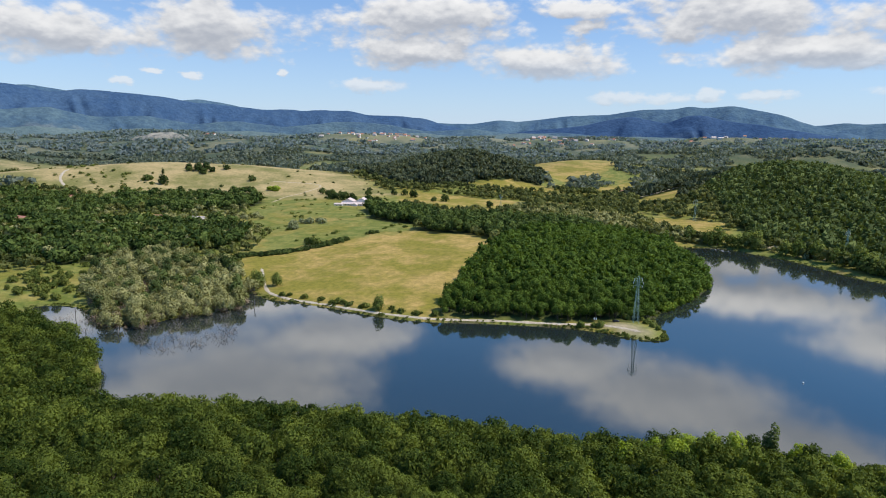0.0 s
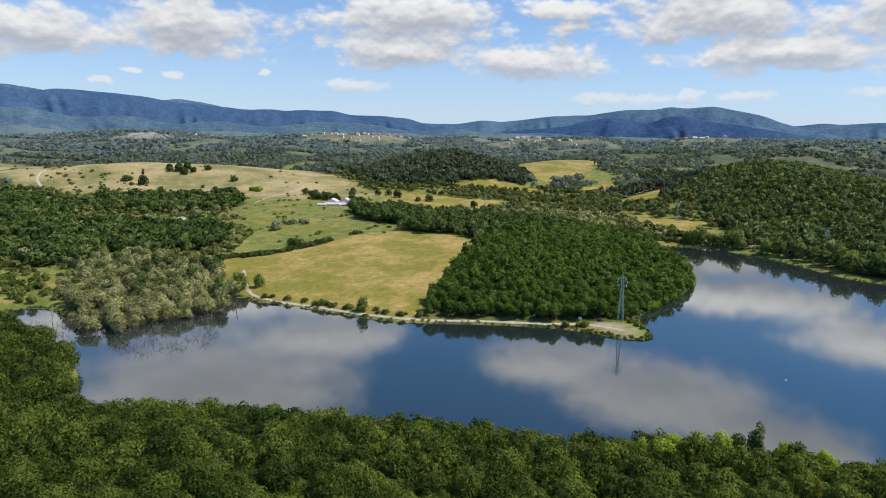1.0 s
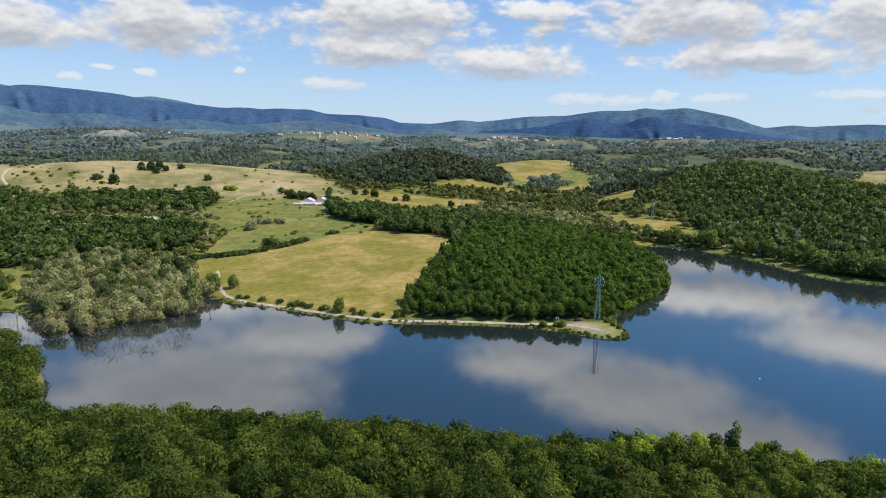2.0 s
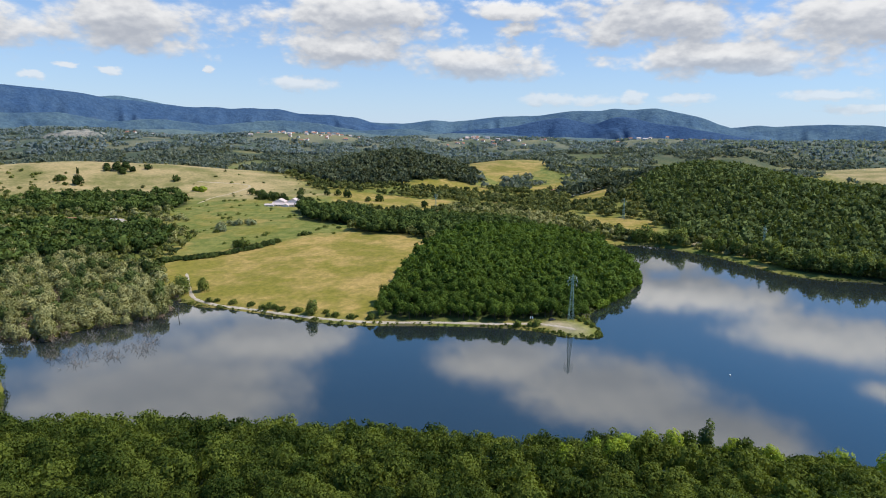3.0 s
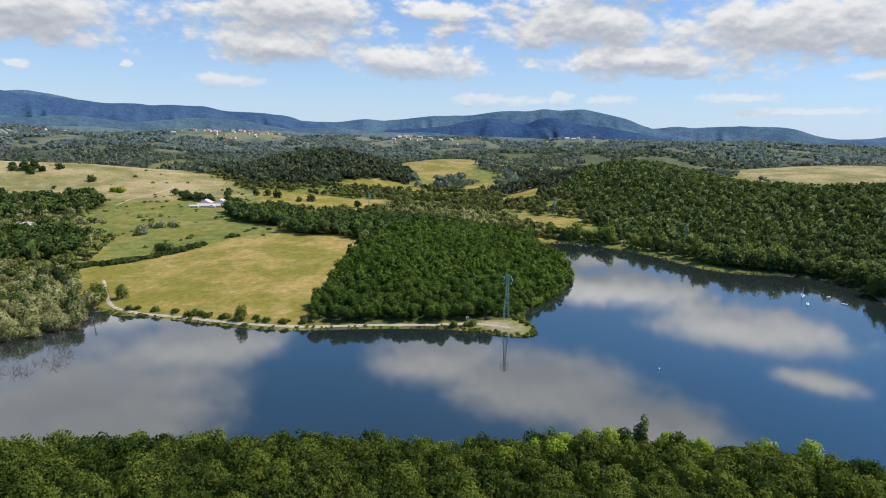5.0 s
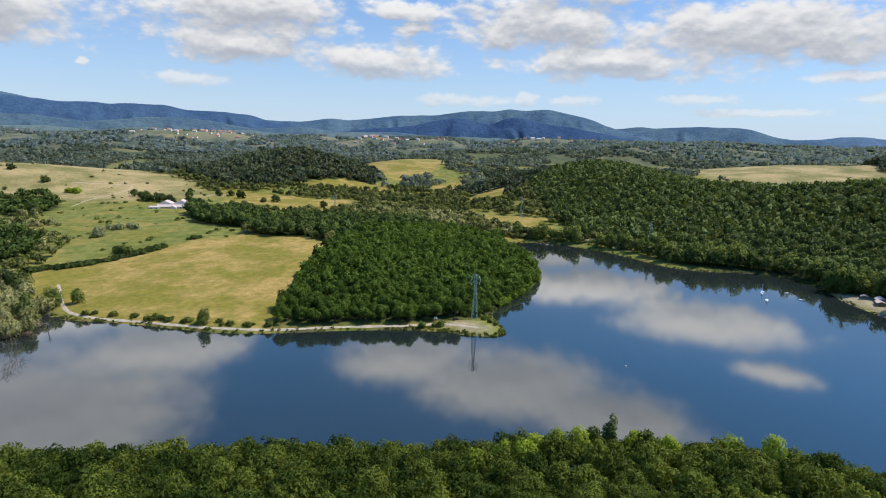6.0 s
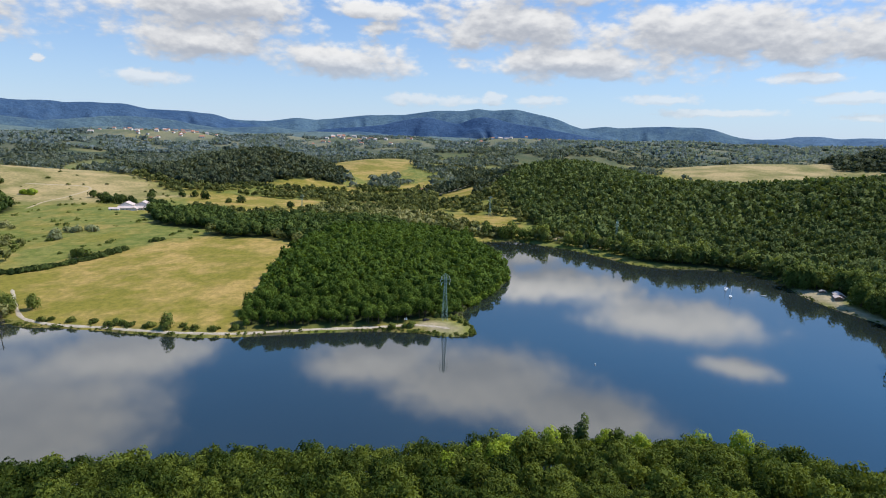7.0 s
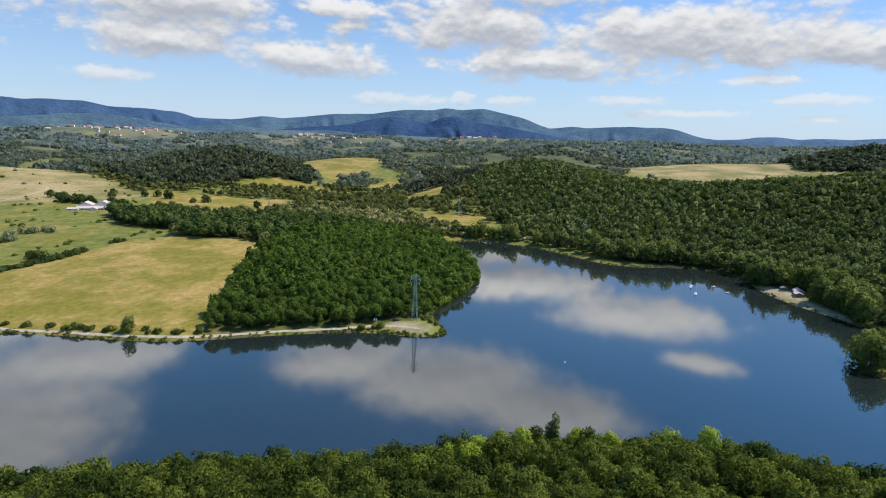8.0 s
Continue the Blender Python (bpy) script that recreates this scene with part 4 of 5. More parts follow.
# ---- tracks ----
def track(name, line, width, material, label, lift=0.14):
    """A worn track that lies on the ground."""
    p = rounded_line(line, False, 3)
    fine = []
    for a, b in zip(p[:-1], p[1:]):
        k = max(1, int(np.hypot(*(b - a)) / 2.5))
        fine += [a + (b - a) * i / k for i in range(k)]
    p = np.array(fine + [p[-1]])
    d = np.gradient(p, axis=0)
    d /= np.linalg.norm(d, axis=1)[:, None] + 1e-9
    side = np.stack([-d[:, 1], d[:, 0]], 1)
    w = width * (0.5 + 0.09 * np.sin(np.arange(len(p)) * 1.1) + 0.06 * np.sin(np.arange(len(p)) * 2.7))[:, None]
    w = w * np.clip(np.minimum(np.arange(len(p)), np.arange(len(p))[::-1]) / 5, 0.3, 1)[:, None]
    across = [p + side * w * k for k in (-1, -0.5, 0, 0.5, 1)]
    rows = [np.column_stack([q, height(q[:, 0], q[:, 1]) + (lift if abs(k) < 1 else -0.02)]) for q, k in zip(across, (-1, -0.5, 0, 0.5, 1))]
    v = np.stack(rows, 1).reshape(-1, 3)
    n = len(p)
    i = (np.arange(n - 1)[:, None] * 5 + np.arange(4)[None]).ravel()
    ob = mesh_object(name, v, np.stack([i, i + 1, i + 6, i + 5], 1), material, smooth=True)
    tagged(ob, label, "track", kind="structure")


SHORE_TRACK = [(-262, 450), (-256, 441), (-238, 412), (-222, 390), (-205, 381.5), (-177, 377), (-154, 371), (-124, 363.5), (-99, 361), (-80, 362), (-42, 369.5), (-8, 372), (1, 373), (17, 375), (31, 372), (42, 367)]
track("road", SHORE_TRACK,
      2.5, GRAVEL, "pale gravel lakeside track")
track("road", [(-1000, 1000), (-988, 971), (-955, 930), (-908, 899), (-857, 867), (-804, 834), (-712, 782)], 5, GRAVEL, "pale dirt track across the dry slope", 0.3)
track("road", [(-561, 581), (-587, 601), (-619, 643)], 6, GRAVEL, "pale dirt track between the trees", 0.3)
track("road", [(-495, 885), (-512, 960), (-499, 1025), (-491, 1083), (-540, 1090), (-602, 1078)], 4, PLANK_DUST, "faint dirt track over the dry ridge", 0.3)
track("road", [(44, 1114), (86, 1151), (134, 1214), (197, 1336)], 8, GRAVEL, "pale road past the far houses", 0.4)


# ---- pylons ----
def beam(bm, a, b, w):
    a, b = Vector(a), Vector(b)
    m = Matrix.Translation((a + b) / 2) @ (b - a).to_track_quat("Z", "Y").to_matrix().to_4x4() @ Matrix.Diagonal((w, w, (b - a).length, 1))
    bmesh.ops.create_cube(bm, size=1, matrix=m)


def pylon(x, y, tall, label, turn=0):
    """A steel lattice pylon: four legs, bracing, three pairs of arms and their insulators."""
    ob = new("pylon")
    ob.matrix_basis = pose(x, y, float(height(x, y)) - 0.2, 0, 0, turn)
    tagged(ob, label, "pylon", "power line pylons")
    foot, neck = tall * 0.055, tall * 0.019

    def corner(z, i):
        w = foot + (neck - foot) * min(z / (tall * 0.74), 1) if z < tall * 0.74 else neck
        return Vector((w * (1, 1, -1, -1)[i], w * (1, -1, -1, 1)[i], z))

    levels = [tall * k for k in (0, 0.13, 0.25, 0.36, 0.46, 0.55, 0.63, 0.70, 0.74, 0.79, 0.84, 0.89, 0.94)]
    for i in range(4):
        bm = bmesh.new()
        for a, b in zip(levels[:-1], levels[1:]):
            beam(bm, corner(a, i), corner(b, i), tall * 0.0048)
        beam(bm, corner(levels[-1], i), (0, 0, tall), tall * 0.004)
        part("leg", bm, STEEL, ob)
    for i in range(4):
        bm = bmesh.new()
        for a, b in zip(levels[:-1], levels[1:]):
            beam(bm, corner(a, i), corner(b, (i + 1) % 4), tall * 0.0023)
            beam(bm, corner(b, i), corner(a, (i + 1) % 4), tall * 0.0023)
            beam(bm, corner(b, i), corner(b, (i + 1) % 4), tall * 0.0023)
        part("bracing", bm, STEEL, ob)
    for z, reach in ((0.79, 0.085), (0.865, 0.1), (0.935, 0.08)):
        for side in (1, -1):
            bm = bmesh.new()
            tip = Vector((side * tall * reach, 0, tall * z))
            for sy in (1, -1):
                beam(bm, (side * neck, sy * neck, tall * z), tip, tall * 0.0023)
                beam(bm, (side * neck, sy * neck, tall * (z + 0.04)), tip, tall * 0.0023)
            arm = part("crossarm", bm, STEEL, ob)
            bm = bmesh.new()
            for k in range(5):
                bmesh.ops.create_cone(bm, cap_ends=True, segments=8, radius1=tall * 0.006, radius2=tall * 0.003, depth=tall * 0.008,
                                      matrix=Matrix.Translation(tip - Vector((0, 0, tall * (0.006 + 0.009 * k)))))
            part("insulator", bm, CANVAS, arm, "pale string insulator")
    return ob


pylon(40, 383.5, 31, "green-grey steel lattice pylon on the lake point", 12)
pylon(254, 657, 28, "grey steel pylon on the wooded bank", 30)
pylon(143, 853, 30, "grey steel pylon behind the marsh", 10)
pylon(-127, 925, 26, "grey steel pylon on the far field", 0)


# ---- buildings ----
def house(name, x, y, turn, blocks, wall, roof, label, group=""):
    """A building of gabled blocks: x, y, width, depth, eaves and ridge height each."""
    ob = new(name)
    corners = [(x + c * 8, y + d * 8) for c in (-1, 1) for d in (-1, 1)]
    ob.matrix_basis = pose(x, y, float(np.min(height([c[0] for c in corners], [c[1] for c in corners]))) - 0.1, 0, 0, turn)
    tagged(ob, label, "house", group)
    for bx, by, w, d, eaves, ridge, *facing in blocks:
        a, b = w / 2, d / 2
        # a block whose gable looks down the slope is the same block turned by a quarter
        quarter = Matrix.Translation((bx, by, 0)) @ Matrix.Rotation(radians(90 if facing else 0), 4, "Z") @ Matrix.Translation((-bx, -by, 0))
        bm = bmesh.new()
        ring = [bm.verts.new(p) for p in ((bx - a, by - b, -1), (bx + a, by - b, -1), (bx + a, by + b, -1), (bx - a, by + b, -1),
                                          (bx - a, by - b, eaves), (bx + a, by - b, eaves), (bx + a, by + b, eaves), (bx - a, by + b, eaves),
                                          (bx - a, by, ridge - 0.2), (bx + a, by, ridge - 0.2))]
        for f in ((0, 1, 5, 4), (2, 3, 7, 6), (1, 2, 6, 9, 5), (3, 0, 4, 8, 7), (0, 3, 2, 1)):
            bm.faces.new([ring[k] for k in f])
        bm.transform(quarter)
        shell = part("wall", bm, wall, ob)
        for side in (-1, 1):
            bm = bmesh.new()
            o = 0.7
            drop = (ridge - eaves) / b * o
            low = [(bx - a - o, by + side * (b + o), eaves - drop), (bx + a + o, by + side * (b + o), eaves - drop)]
            top = [(bx + a + o, by, ridge), (bx - a - o, by, ridge)]
            q = [bm.verts.new(p) for p in low + top] + [bm.verts.new((p[0], p[1], p[2] + 0.3)) for p in low + top]
            for f in ((0, 1, 2, 3), (4, 5, 6, 7), (0, 1, 5, 4), (1, 2, 6, 5), (2, 3, 7, 6), (3, 0, 4, 7)):
                bm.faces.new([q[k] for k in f])
            bm.transform(quarter)
            part("roof", bm, roof, ob)
        k = max(1, int(w // 4.5))
        for i in range(k):
            wx = bx - a + (i + 0.5) * w / k
            door = i == k // 2
            bm = bmesh.new()
            bmesh.ops.create_cube(bm, size=1, matrix=Matrix.Translation((wx, by - b - 0.02, 1.05 if door else eaves * 0.55)) @
                                  Matrix.Diagonal((1.2 if door else 1.4, 0.14, 2.1 if door else eaves * 0.42, 1)))
            bm.transform(quarter)
            part("door" if door else "window", bm, SHADE, shell)
    return ob


house("farmhouse", -338, 850, 10, [(1, -7, 36, 10, 3.4, 5.6), (-9, 6, 18, 17, 6.2, 10.2, True), (11, 8, 18, 18, 6.6, 10.8, True), (-20, -13, 12, 8, 3.2, 4.6), (4, -15, 9, 8, 3.0, 5.2, True)],
      PLASTER, TILE_PALE, "long pale farmhouse with low tiled roofs on a slope")
house("house", -831, 841, 15, [(0, 0, 20, 10, 4, 7)], CLAY, TILE_RED, "orange house with a red roof beside a track", "valley houses")
house("house", -684, 605, -10, [(0, 0, 26, 10, 5, 8)], PLASTER, TILE_RED, "low red-roofed house among trees", "valley houses")
house("house", -546, 678, 20, [(0, 0, 12, 9, 5, 8)], PLASTER, TILE_RED, "small white house among dark trees", "valley houses")
house("house", -488, 684, -5, [(0, 0, 18, 9, 4.5, 7)], PLASTER, TILE_PALE, "pale house half hidden by trees", "valley houses")
house("house", 69, 1227, 8, [(0, 0, 14, 10, 5, 8)], CLAY, TILE_RED, "reddish house beside the far road", "valley houses")
house("house", 101, 1270, -6, [(0, 0, 26, 11, 5, 8), (16, -8, 12, 9, 4, 6.5)], PLASTER, TILE_PALE, "long white house beside the far road", "valley houses")
house("house", 26, 1121, 12, [(0, 0, 16, 10, 5, 8)], PLASTER, TILE_RED, "white house with a red roof among trees", "valley houses")


def village(cx, cy, count, rx, ry, label):
    """Small far houses strewn over a rise."""
    for _ in range(count):
        x, y = cx + rng.normal() * rx, cy + rng.normal() * ry
        w = rng.uniform(9, 20)
        house("house", x, y, rng.uniform(-30, 30), [(0, 0, w, rng.uniform(9, 13), rng.uniform(5, 9), rng.uniform(9, 12))], PLASTER, TILE_RED if rng.random() < 0.6 else TILE_PALE, label, "far village houses")


for vx, vy, count, wide in VILLAGES:
    village(vx, vy, count, wide * 0.6, 55, "far pale village house below the mountains")


# ---- boats ----
def boat(x, y, turn, long, mast, label):
    ob = new("sailboat" if mast else "rowing_boat")
    ob.matrix_basis = pose(x, y, 0, 0, 0, turn)
    tagged(ob, label, "boat", "moored boats")
    bm = bmesh.new()
    rows = []
    for u in np.linspace(0, 1, 9):
        w = long * 0.17 * math.sin(math.pi * (0.12 + 0.88 * u) * 0.94) ** 0.7
        sheer = 0.55 + 0.25 * (u - 0.5) ** 2
        rows.append([bm.verts.new(((0.5 - u) * long, k * w, z)) for k, z in ((0, -0.25), (-0.7, 0), (-1, sheer), (-0.85, sheer), (0, sheer - 0.12), (0.85, sheer), (1, sheer), (0.7, 0))])
    for a, b in zip(rows[:-1], rows[1:]):
        for i in range(8):
            bm.faces.new((a[i], a[(i + 1) % 8], b[(i + 1) % 8], b[i]))
    bm.faces.new(rows[0]), bm.faces.new(rows[-1][::-1])
    part("hull", bm, HULL, ob)
    bm = bmesh.new()
    if mast:
        bmesh.ops.create_cone(bm, cap_ends=True, segments=8, radius1=0.1, radius2=0.06, depth=mast, matrix=Matrix.Translation((long * 0.1, 0, mast / 2 + 0.3)))
        part("mast", bm, CANVAS, ob)
        bm = bmesh.new()
        beam(bm, (long * 0.1, 0, 1.5), (-long * 0.35, 0, 1.4), 0.22)
        part("boom", bm, BLUE_PAINT, ob, "boom with a furled blue sail")
        bm = bmesh.new()
        bmesh.ops.create_cube(bm, size=1, matrix=Matrix.Translation((long * 0.12, 0, 0.65)) @ Matrix.Diagonal((long * 0.3, long * 0.16, 0.45, 1)))
        bmesh.ops.bevel(bm, geom=bm.edges[:], offset=0.1, segments=1, affect="EDGES")
        part("cabin", bm, HULL, ob)
    else:
        for k in (-0.15, 0.15):
            b2 = bmesh.new()
            bmesh.ops.create_cube(b2, size=1, matrix=Matrix.Translation((long * k, 0, 0.5)) @ Matrix.Diagonal((0.3, long * 0.26, 0.06, 1)))
            part("seat", b2, PLANK, ob)
        bm.free()


boat(279.7, 474.3, 70, 5.5, 7, "white sailboat with bare mast moored on the lake")
boat(271.5, 452, 60, 6.5, 8, "larger white sailboat with bare mast at its mooring")
boat(283, 479, 80, 5.5, 7.5, "white sailboat with bare mast and furled sail")
boat(301, 475.7, 20, 4.2, 0, "small white open boat at its mooring")
boat(300.5, 454.7, 130, 4.2, 0, "white open boat moored off the beach")
boat(339, 446, 150, 4.5, 0, "white boat drawn up beside the beach")
bm = bmesh.new()
bmesh.ops.create_uvsphere(bm, u_segments=12, v_segments=8, radius=0.45, matrix=Matrix.Translation((115, 310, 0.15)))
tagged(part("buoy", bm, HULL), "small white buoy floating on the lake", "buoy")

# ---- the beach with its huts ----
house("beach_cabin", 352, 440, 65, [(0, 0, 11, 6, 2.8, 4.2), (-8, 2, 7, 5, 2.5, 3.4)], PLANK, TILE_PALE, "brown plank cabin with a pale roof on the beach")
house("shed", 350, 455, 60, [(0, 0, 5, 4, 2.3, 3.0)], PLANK, TILE_PALE, "small plank shed beside the beach cabin")
ob = tagged(new("gazebo"), "white canvas gazebo on the lake beach", "gazebo")
ob.matrix_basis = pose(353, 424, float(height(353, 424)), 0, 0, 20)
for sx in (-1, 1):
    for sy in (-1, 1):
        bm = bmesh.new()
        beam(bm, (sx * 1.9, sy * 1.9, 0), (sx * 1.9, sy * 1.9, 2.5), 0.14)
        part("post", bm, CANVAS, ob)
bm = bmesh.new()
bmesh.ops.create_cone(bm, segments=4, radius1=3.1, radius2=0.1, depth=1.3, matrix=Matrix.Translation((0, 0, 3.1)) @ Matrix.Rotation(math.pi / 4, 4, "Z"))
part("canopy", bm, CANVAS, ob)


# ---- parked car and hut on the point ----
ob = tagged(new("car"), "dark car parked on the lake point", "car")
ob.matrix_basis = pose(28, 381, float(height(28, 381)), 0, 0, 25)
bm = bmesh.new()
rows = []
for u, z in ((-2.1, 0.75), (-2.0, 0.85), (-1.5, 1.4), (0.3, 1.45), (1.0, 0.95), (2.0, 0.85), (2.15, 0.55)):
    rows.append([bm.verts.new(p) for p in ((u, -0.85, 0.3), (u, -0.88, 0.75), (u, -0.7, z), (u, 0.7, z), (u, 0.88, 0.75), (u, 0.85, 0.3))])
for a, b in zip(rows[:-1], rows[1:]):
    for i in range(6):
        bm.faces.new((a[i], a[(i + 1) % 6], b[(i + 1) % 6], b[i]))
bm.faces.new(rows[0]), bm.faces.new(rows[-1][::-1])
part("body", bm, DARK_PAINT, ob)
for wx in (-1.3, 1.3):
    for wy in (-0.8, 0.8):
        bm = bmesh.new()
        bmesh.ops.create_cone(bm, cap_ends=True, segments=12, radius1=0.32, radius2=0.32, depth=0.2, matrix=Matrix.Translation((wx, wy, 0.32)) @ Matrix.Rotation(math.pi / 2, 4, "X"))
        part("wheel", bm, SHADE, ob)
ob = tagged(new("tent"), "small white tent at the wood edge", "tent")
ob.matrix_basis = pose(15, 383, float(height(15, 383)), 0, 0, 30) @ Matrix.Scale(0.7, 4)
bm = bmesh.new()
v = [bm.verts.new(p) for p in ((-1.3, -1.2, 0), (1.3, -1.2, 0), (1.3, 1.2, 0), (-1.3, 1.2, 0), (-1.3, 0, 1.9), (1.3, 0, 1.9))]
for f in ((0, 1, 5, 4), (2, 3, 4, 5), (1, 2, 5), (3, 0, 4), (0, 3, 2, 1)):
    bm.faces.new([v[k] for k in f])
part("canvas", bm, CANVAS, ob)
bm = bmesh.new()
beam(bm, (0, 0, 1.9), (0, 0, 2.6), 0.08)
part("pole", bm, STEEL, ob)

# ---- single trees and bushes ----
def grove(name, material, spots, n, radius, tall, leaf, label, group, count=3, lo=0.8, hi=1.25, lobes=9, low=None, spread=0.58):
    spots = np.array(spots, float)
    low = (-0.55 if "bush" in name else -0.4) if low is None else low
    plant(tree_kind(name, material, min(count, len(spots)), n, radius, tall, leaf, label, group, lobes, low, spread), spots, lo, hi)


grove("oak_tree", DARK_ONE, [(-808, 986), (-769, 980), (-638, 1067), (-779, 1071), (-765, 1080), (-751, 1076), (-738, 1087), (-757, 1095), (-721, 1110), (-790, 1085), (-744, 1068)],
      300, 8, 12, 1.5, "round dark oak tree on the dry slope", "trees on the dry slope")
grove("cypress_tree", DARK_ONE, [(-806, 1027)], 200, 2.5, 14, 1.0, "slim dark cypress on the dry slope", "trees on the dry slope")
grove("green_bush", FRESH, [(-571, 1021), (-560, 1022)], 260, 7, 7, 1.3, "bright green bush on the dry slope", "bushes on the dry slope", lobes=6)
grove("oak_tree", DARK_ONE, [(-459, 1000), (-440, 985), (-422, 962), (-405, 958), (-320, 862), (-312, 880), (-376, 1014), (-339, 1046), (-392, 1060), (-323, 1059), (-251, 990), (-235, 1002), (-150, 960), (-300, 1040),
      (-430, 975), (-395, 950), (-325, 905), (-310, 850), (-300, 830), (-405, 925), (-396, 918), (-388, 922), (-378, 915), (-370, 918), (-362, 912), (-330, 893), (-322, 884), (-335, 900), (-412, 930)], 300, 6.5, 11, 1.15, "dark oak tree beside the farmhouse", "trees by the farmhouse")
grove("grey_bush", WILLOW_ONE, [(-328, 661), (-318, 658), (-309, 666), (-319, 618), (-335, 650), (-300, 655)], 260, 5.5, 6.5, 0.9, "grey-brown bush in the grassy valley", "valley bushes")
grove("yellow_bush", SHRUB, [(-262, 544), (-254, 538), (-268, 552)], 300, 5.5, 6, 0.85, "yellow-green bush at the meadow edge", "valley bushes")
HEDGE = rounded_line([(-306, 484), (-292, 490), (-278, 498), (-264, 513), (-247, 529), (-238, 544), (-232, 557)], False, 2)
HEDGE = [tuple(p + rng.normal(size=2) * 1.6) for p in np.concatenate([HEDGE, HEDGE + 2.0])] + [(-217, 587), (-213, 590), (-209, 592), (-188, 625)]
grove("hedge_bush", DARK_ONE, HEDGE,
      240, 3.6, 3.6, 0.75, "low dark green bush in a hedge row", "hedge along the meadow")
grove("round_tree", POPLAR, [(-225, 408), (-237, 404), (-244, 410), (-128, 369.5)], 800, 5.2, 12.5, 0.6, "rounded green tree beside the lakeside track", "trees by the track", 4, 0.85, 1.1)
BESIDE = [(x + rng.normal() * 2.2, float(np.interp(x, [p[0] for p in SHORE_TRACK], [p[1] for p in SHORE_TRACK])) + abs(rng.normal()) * 2.2 + 3.2)
          for c in (-203, -190, -176, -163, -157, -150, -140, -121, -112, -104, -98, -90) for x in [c] * int(rng.integers(1, 5))]
grove("shore_bush", SHRUB, BESIDE, 220, 2.2, 2.6, 0.42, "low green bush between track and meadow", "bushes by the track", 5, 0.4, 1.4)
grove("shore_bush", POPLAR, [(6, 370.5), (14, 371.5), (18, 372), (35, 388), (46, 385), (50, 381), (32, 391), (44, 390), (48, 388), (53, 376)],
      320, 2.6, 3.8, 0.48, "rounded green bush on the lake point", "bushes on the point", 4, 0.7, 1.3)
RIPARIAN = [(120, 727), (137, 713), (160, 710), (166, 704), (204, 668), (212, 660), (250, 592), (258, 587), (276, 575), (289, 570), (305, 567), (317, 563), (328, 556), (337, 552), (344, 545), (350, 520), (352, 500), (350, 485),
            (362, 470), (370, 452), (366, 436), (372, 420), (366, 408), (372, 396), (360, 380), (366, 360), (240, 618), (236, 634), (268, 580), (298, 572), (182, 694), (176, 706), (228, 652), (248, 606), (284, 577), (148, 716)]
grove("poplar_tree", POPLAR, RIPARIAN, 640, 7.2, 17, 0.9, "fresh green poplar at the water's edge", "trees along the far bank", 5, 0.75, 1.3)
grove("willow_tree", WILLOW_ONE, [(222, 656), (218, 652), (130, 716), (110, 735)], 420, 4, 8, 0.7, "pale silvery willow on the far bank", "trees along the far bank", 3)
grove("poplar_tree", POPLAR, [(283, 297), (291, 292), (298, 299), (277, 287)], 1500, 7.8, 19, 0.68, "large green tree at the tip of a spit", "trees on the spit", 4, 1.0, 1.25)
grove("locust_tree", FRESH, [(22, 168), (31, 174), (40, 172), (48, 176), (53, 170), (71, 174), (98, 168), (108, 164), (36, 165), (80, 170)], 900, 3.8, 15, 0.36, "light yellow-green locust tree above the lake", "light trees of the near wood", 5, 0.85, 1.1, 12, 0.2, 0.62)
grove("poplar_tree", DARK_ONE, [(62, 170)], 900, 2.6, 18, 0.38, "slim dark poplar above the near wood", "light trees of the near wood", 1, 1, 1, 12, 0.1)

# pale willows beyond the head of the channel
p = scatter([(60, 750), (110, 718), (150, 712), (112, 790), (40, 880), (-60, 980), (-140, 960), (-60, 840)], 8.5, rng, 0.85)
wood("willow_thicket", p, WILLOW, "grey-green willows beyond the channel head", 80, 4.4, 8, 1.3, sizes=(0.6, 1.2), low=0.0)


# ---- drowned branches ----
def sticks(name, spots, n, label):
    """Thin dead branches that lean out of shallow water."""
    bm = bmesh.new()
    for x, y in spots:
        for _ in range(n):
            a = rng.uniform(0, 6.283)
            lean = rng.uniform(0.5, 1.52)
            long = rng.uniform(1.2, 4.5)
            px, py = x + rng.normal() * 3, y + rng.normal() * 3
            beam(bm, (px, py, -0.4), (px + math.cos(a) * long * math.sin(lean), py + math.sin(a) * long * math.sin(lean), 0.1 + long * math.cos(lean)), 0.09)
    tagged(part(name, bm, DEADWOOD), label, "branches", kind="stuff")


sticks("drowned_branches", [(-250, 300), (-239, 276), (-231, 289), (-225, 302), (-205, 296), (-217, 268), (-202, 308), (-245, 284), (-212, 284), (-226, 320), (-232, 274), (-222, 330), (-240, 312), (-300, 300), (-318, 300), (-285, 283), (-198, 300), (-210, 315), (-205, 280), (-195, 290), (-225, 280), (-236, 300)],
       30, "thin dead branches standing in shallow water")
for x, y, h in ((-310, 303, 7), (-262, 285, 5), (-213, 355, 6)):
    bm = bmesh.new()
    beam(bm, (x, y, -0.5), (x + 0.6, y, h), 0.3)
    beam(bm, (x + 0.3, y, h * 0.55), (x + 1.6, y + 0.5, h * 0.85), 0.15)
    beam(bm, (x + 0.3, y, h * 0.7), (x - 1.1, y - 0.4, h * 0.95), 0.13)
    tagged(part("dead_tree", bm, DEADWOOD), "bare dead tree standing in the marsh", "dead tree")

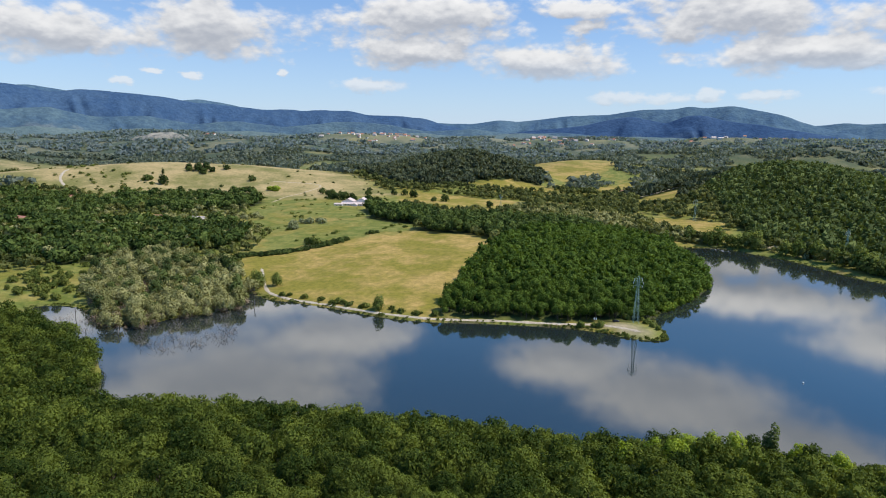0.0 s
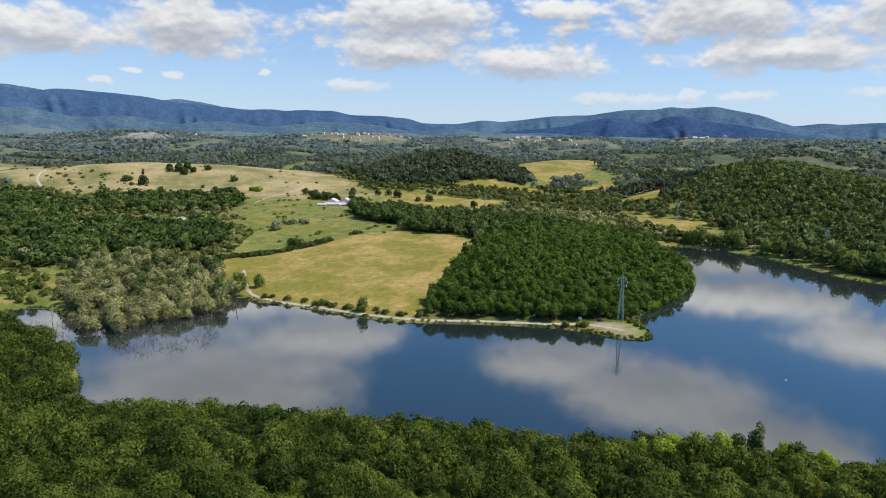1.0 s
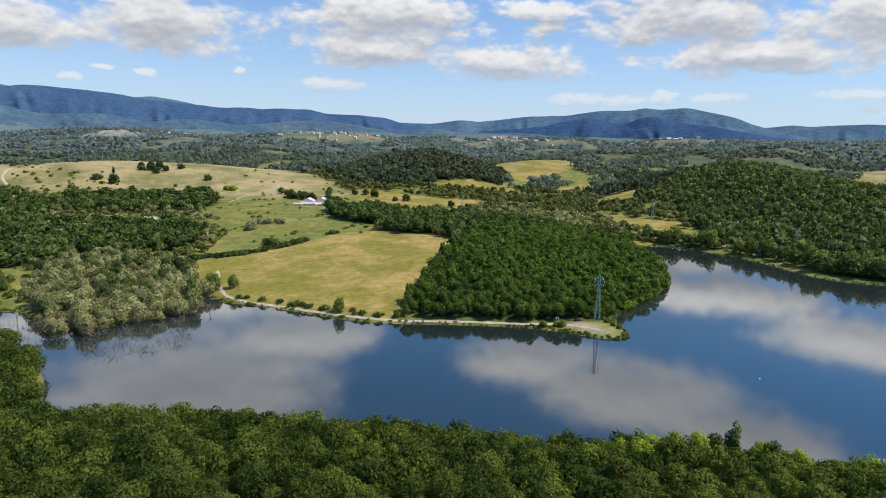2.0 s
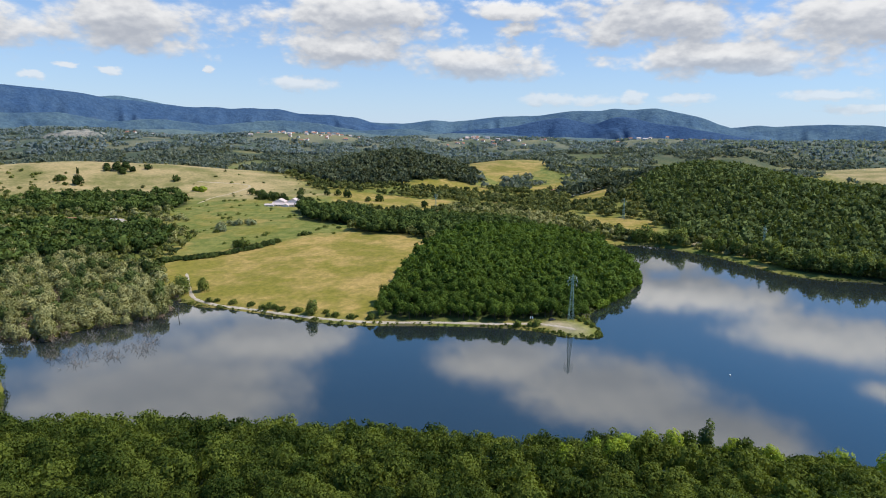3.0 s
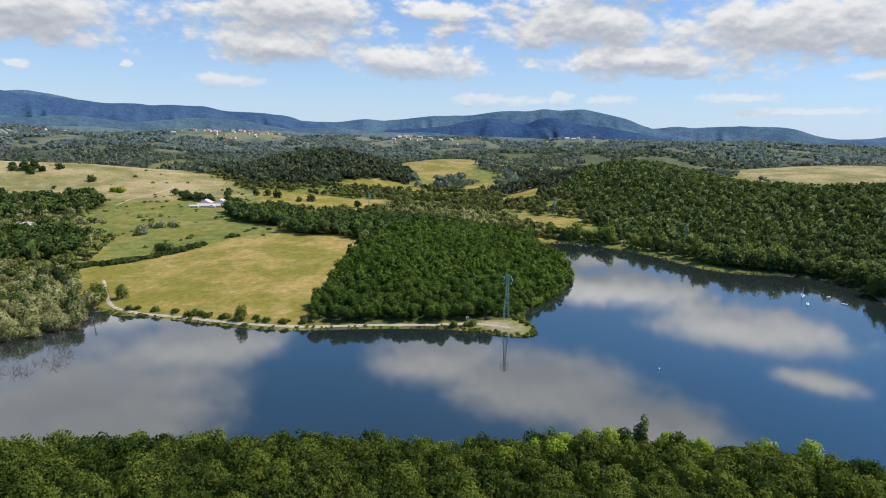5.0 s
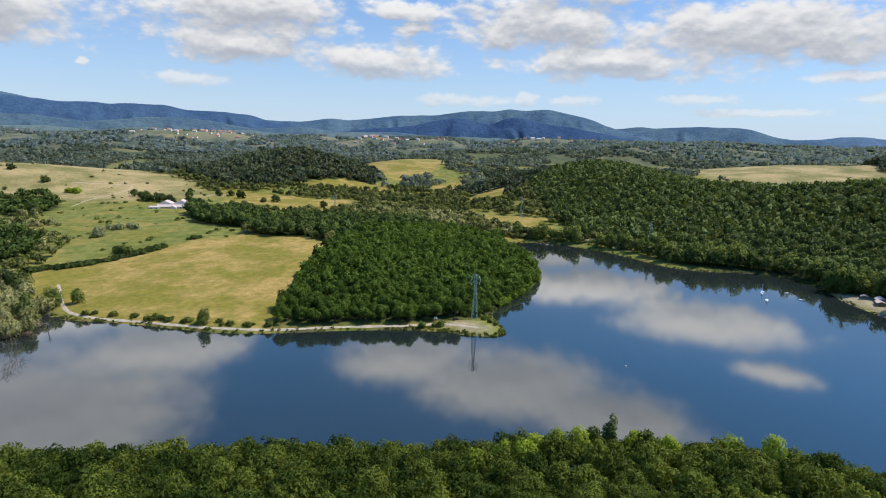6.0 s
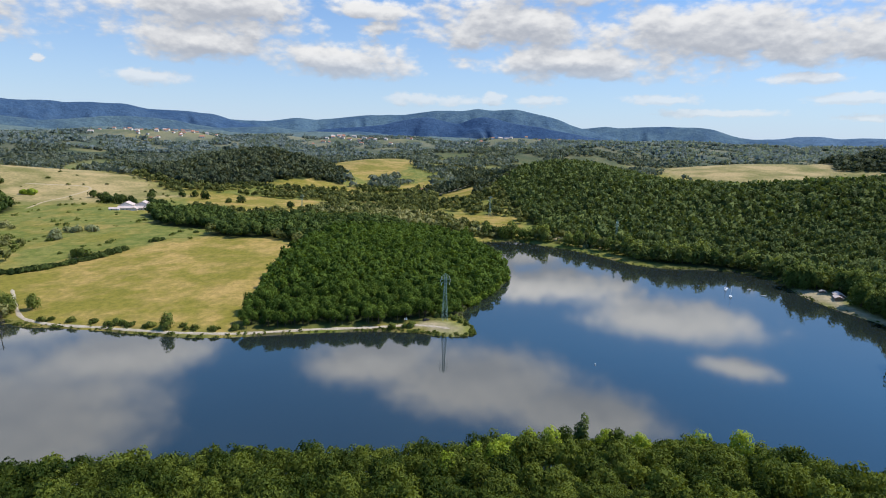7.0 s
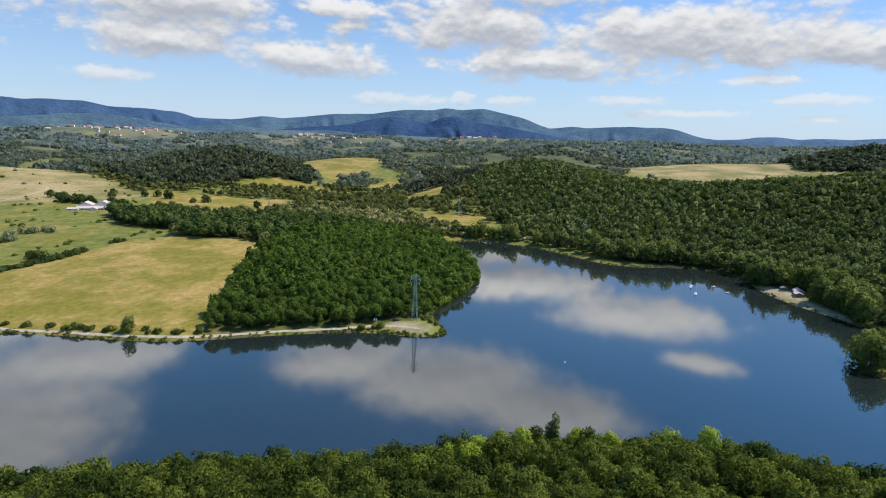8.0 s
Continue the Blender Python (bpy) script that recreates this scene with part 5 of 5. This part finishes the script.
# rough growth along the water's edge
step = rounded_line(SHORE, True, 2)
k = step + rng.normal(size=step.shape) * 1.3
k = np.concatenate([k, k + rng.normal(size=k.shape) * 1.2, k + rng.normal(size=k.shape) * 1.6, k + rng.normal(size=k.shape) * 2.2])
d = shore_distance(k[:, 0], k[:, 1])
k = k[(d > 0.2) & (d < 5) & (k[:, 1] > 240) & (rng.random(len(k)) < 0.75)]
wood("shore_growth", k, SHRUB_WOOD, "rough grass and low growth along the water's edge", 26, 1.0, 0.7, 0.36, low=-0.6, sizes=(0.4, 1.4), category="bushes")

# bright thicket that hangs over the water on the point's far side
k = np.concatenate([rounded_line([(60, 425), (72, 440), (100, 488), (112, 540), (107, 600), (100, 655)], False, 4) + rng.normal(size=2) * 1.5 for _ in range(3)])
k = k + rng.normal(size=k.shape) * 2.2
d = shore_distance(k[:, 0], k[:, 1])
wood("shore_thicket", k[(d > 0.3) & (d < 8)], SHRUB_GREEN, "bright green thicket hanging over the water", 150, 2.8, 4.6, 0.6, low=-0.4, sizes=(0.5, 1.3), category="bushes")

grove("poplar_tree", POPLAR, [(346, 472), (351, 464), (343, 480), (361, 452), (363, 441), (349, 413), (347, 401), (352, 395), (348, 386), (356, 416), (346, 376), (345, 366), (362, 432), (367, 446), (347, 470), (358, 472), (343, 482), (352, 486), (368, 418), (357, 402), (352, 390), (349, 374), (375, 436), (374, 404)], 700, 7.5, 21, 0.95, "tall green poplar behind the beach", "trees behind the beach", 4, 0.8, 1.15)
grove("oak_tree", DARK_ONE, [(-279, 430), (-290, 440), (-300, 436), (-330, 397), (-321, 391), (-312, 398), (-350, 420)], 520, 5.2, 10.5, 0.72, "dark green oak tree behind the willows", "dark trees behind the willows", 4)
k = scatter([(236, 640), (331, 470), (352, 484), (264, 658)], 15, rng, 0.8)
d = shore_distance(k[:, 0], k[:, 1])
grove("poplar_tree", POPLAR, [tuple(q) for q in k[(d > 3.5) & (d < 14)]], 600, 6.2, 14, 0.85, "rounded green tree on the grassy lake bank", "trees on the lake bank", 4, 0.6, 1.2)
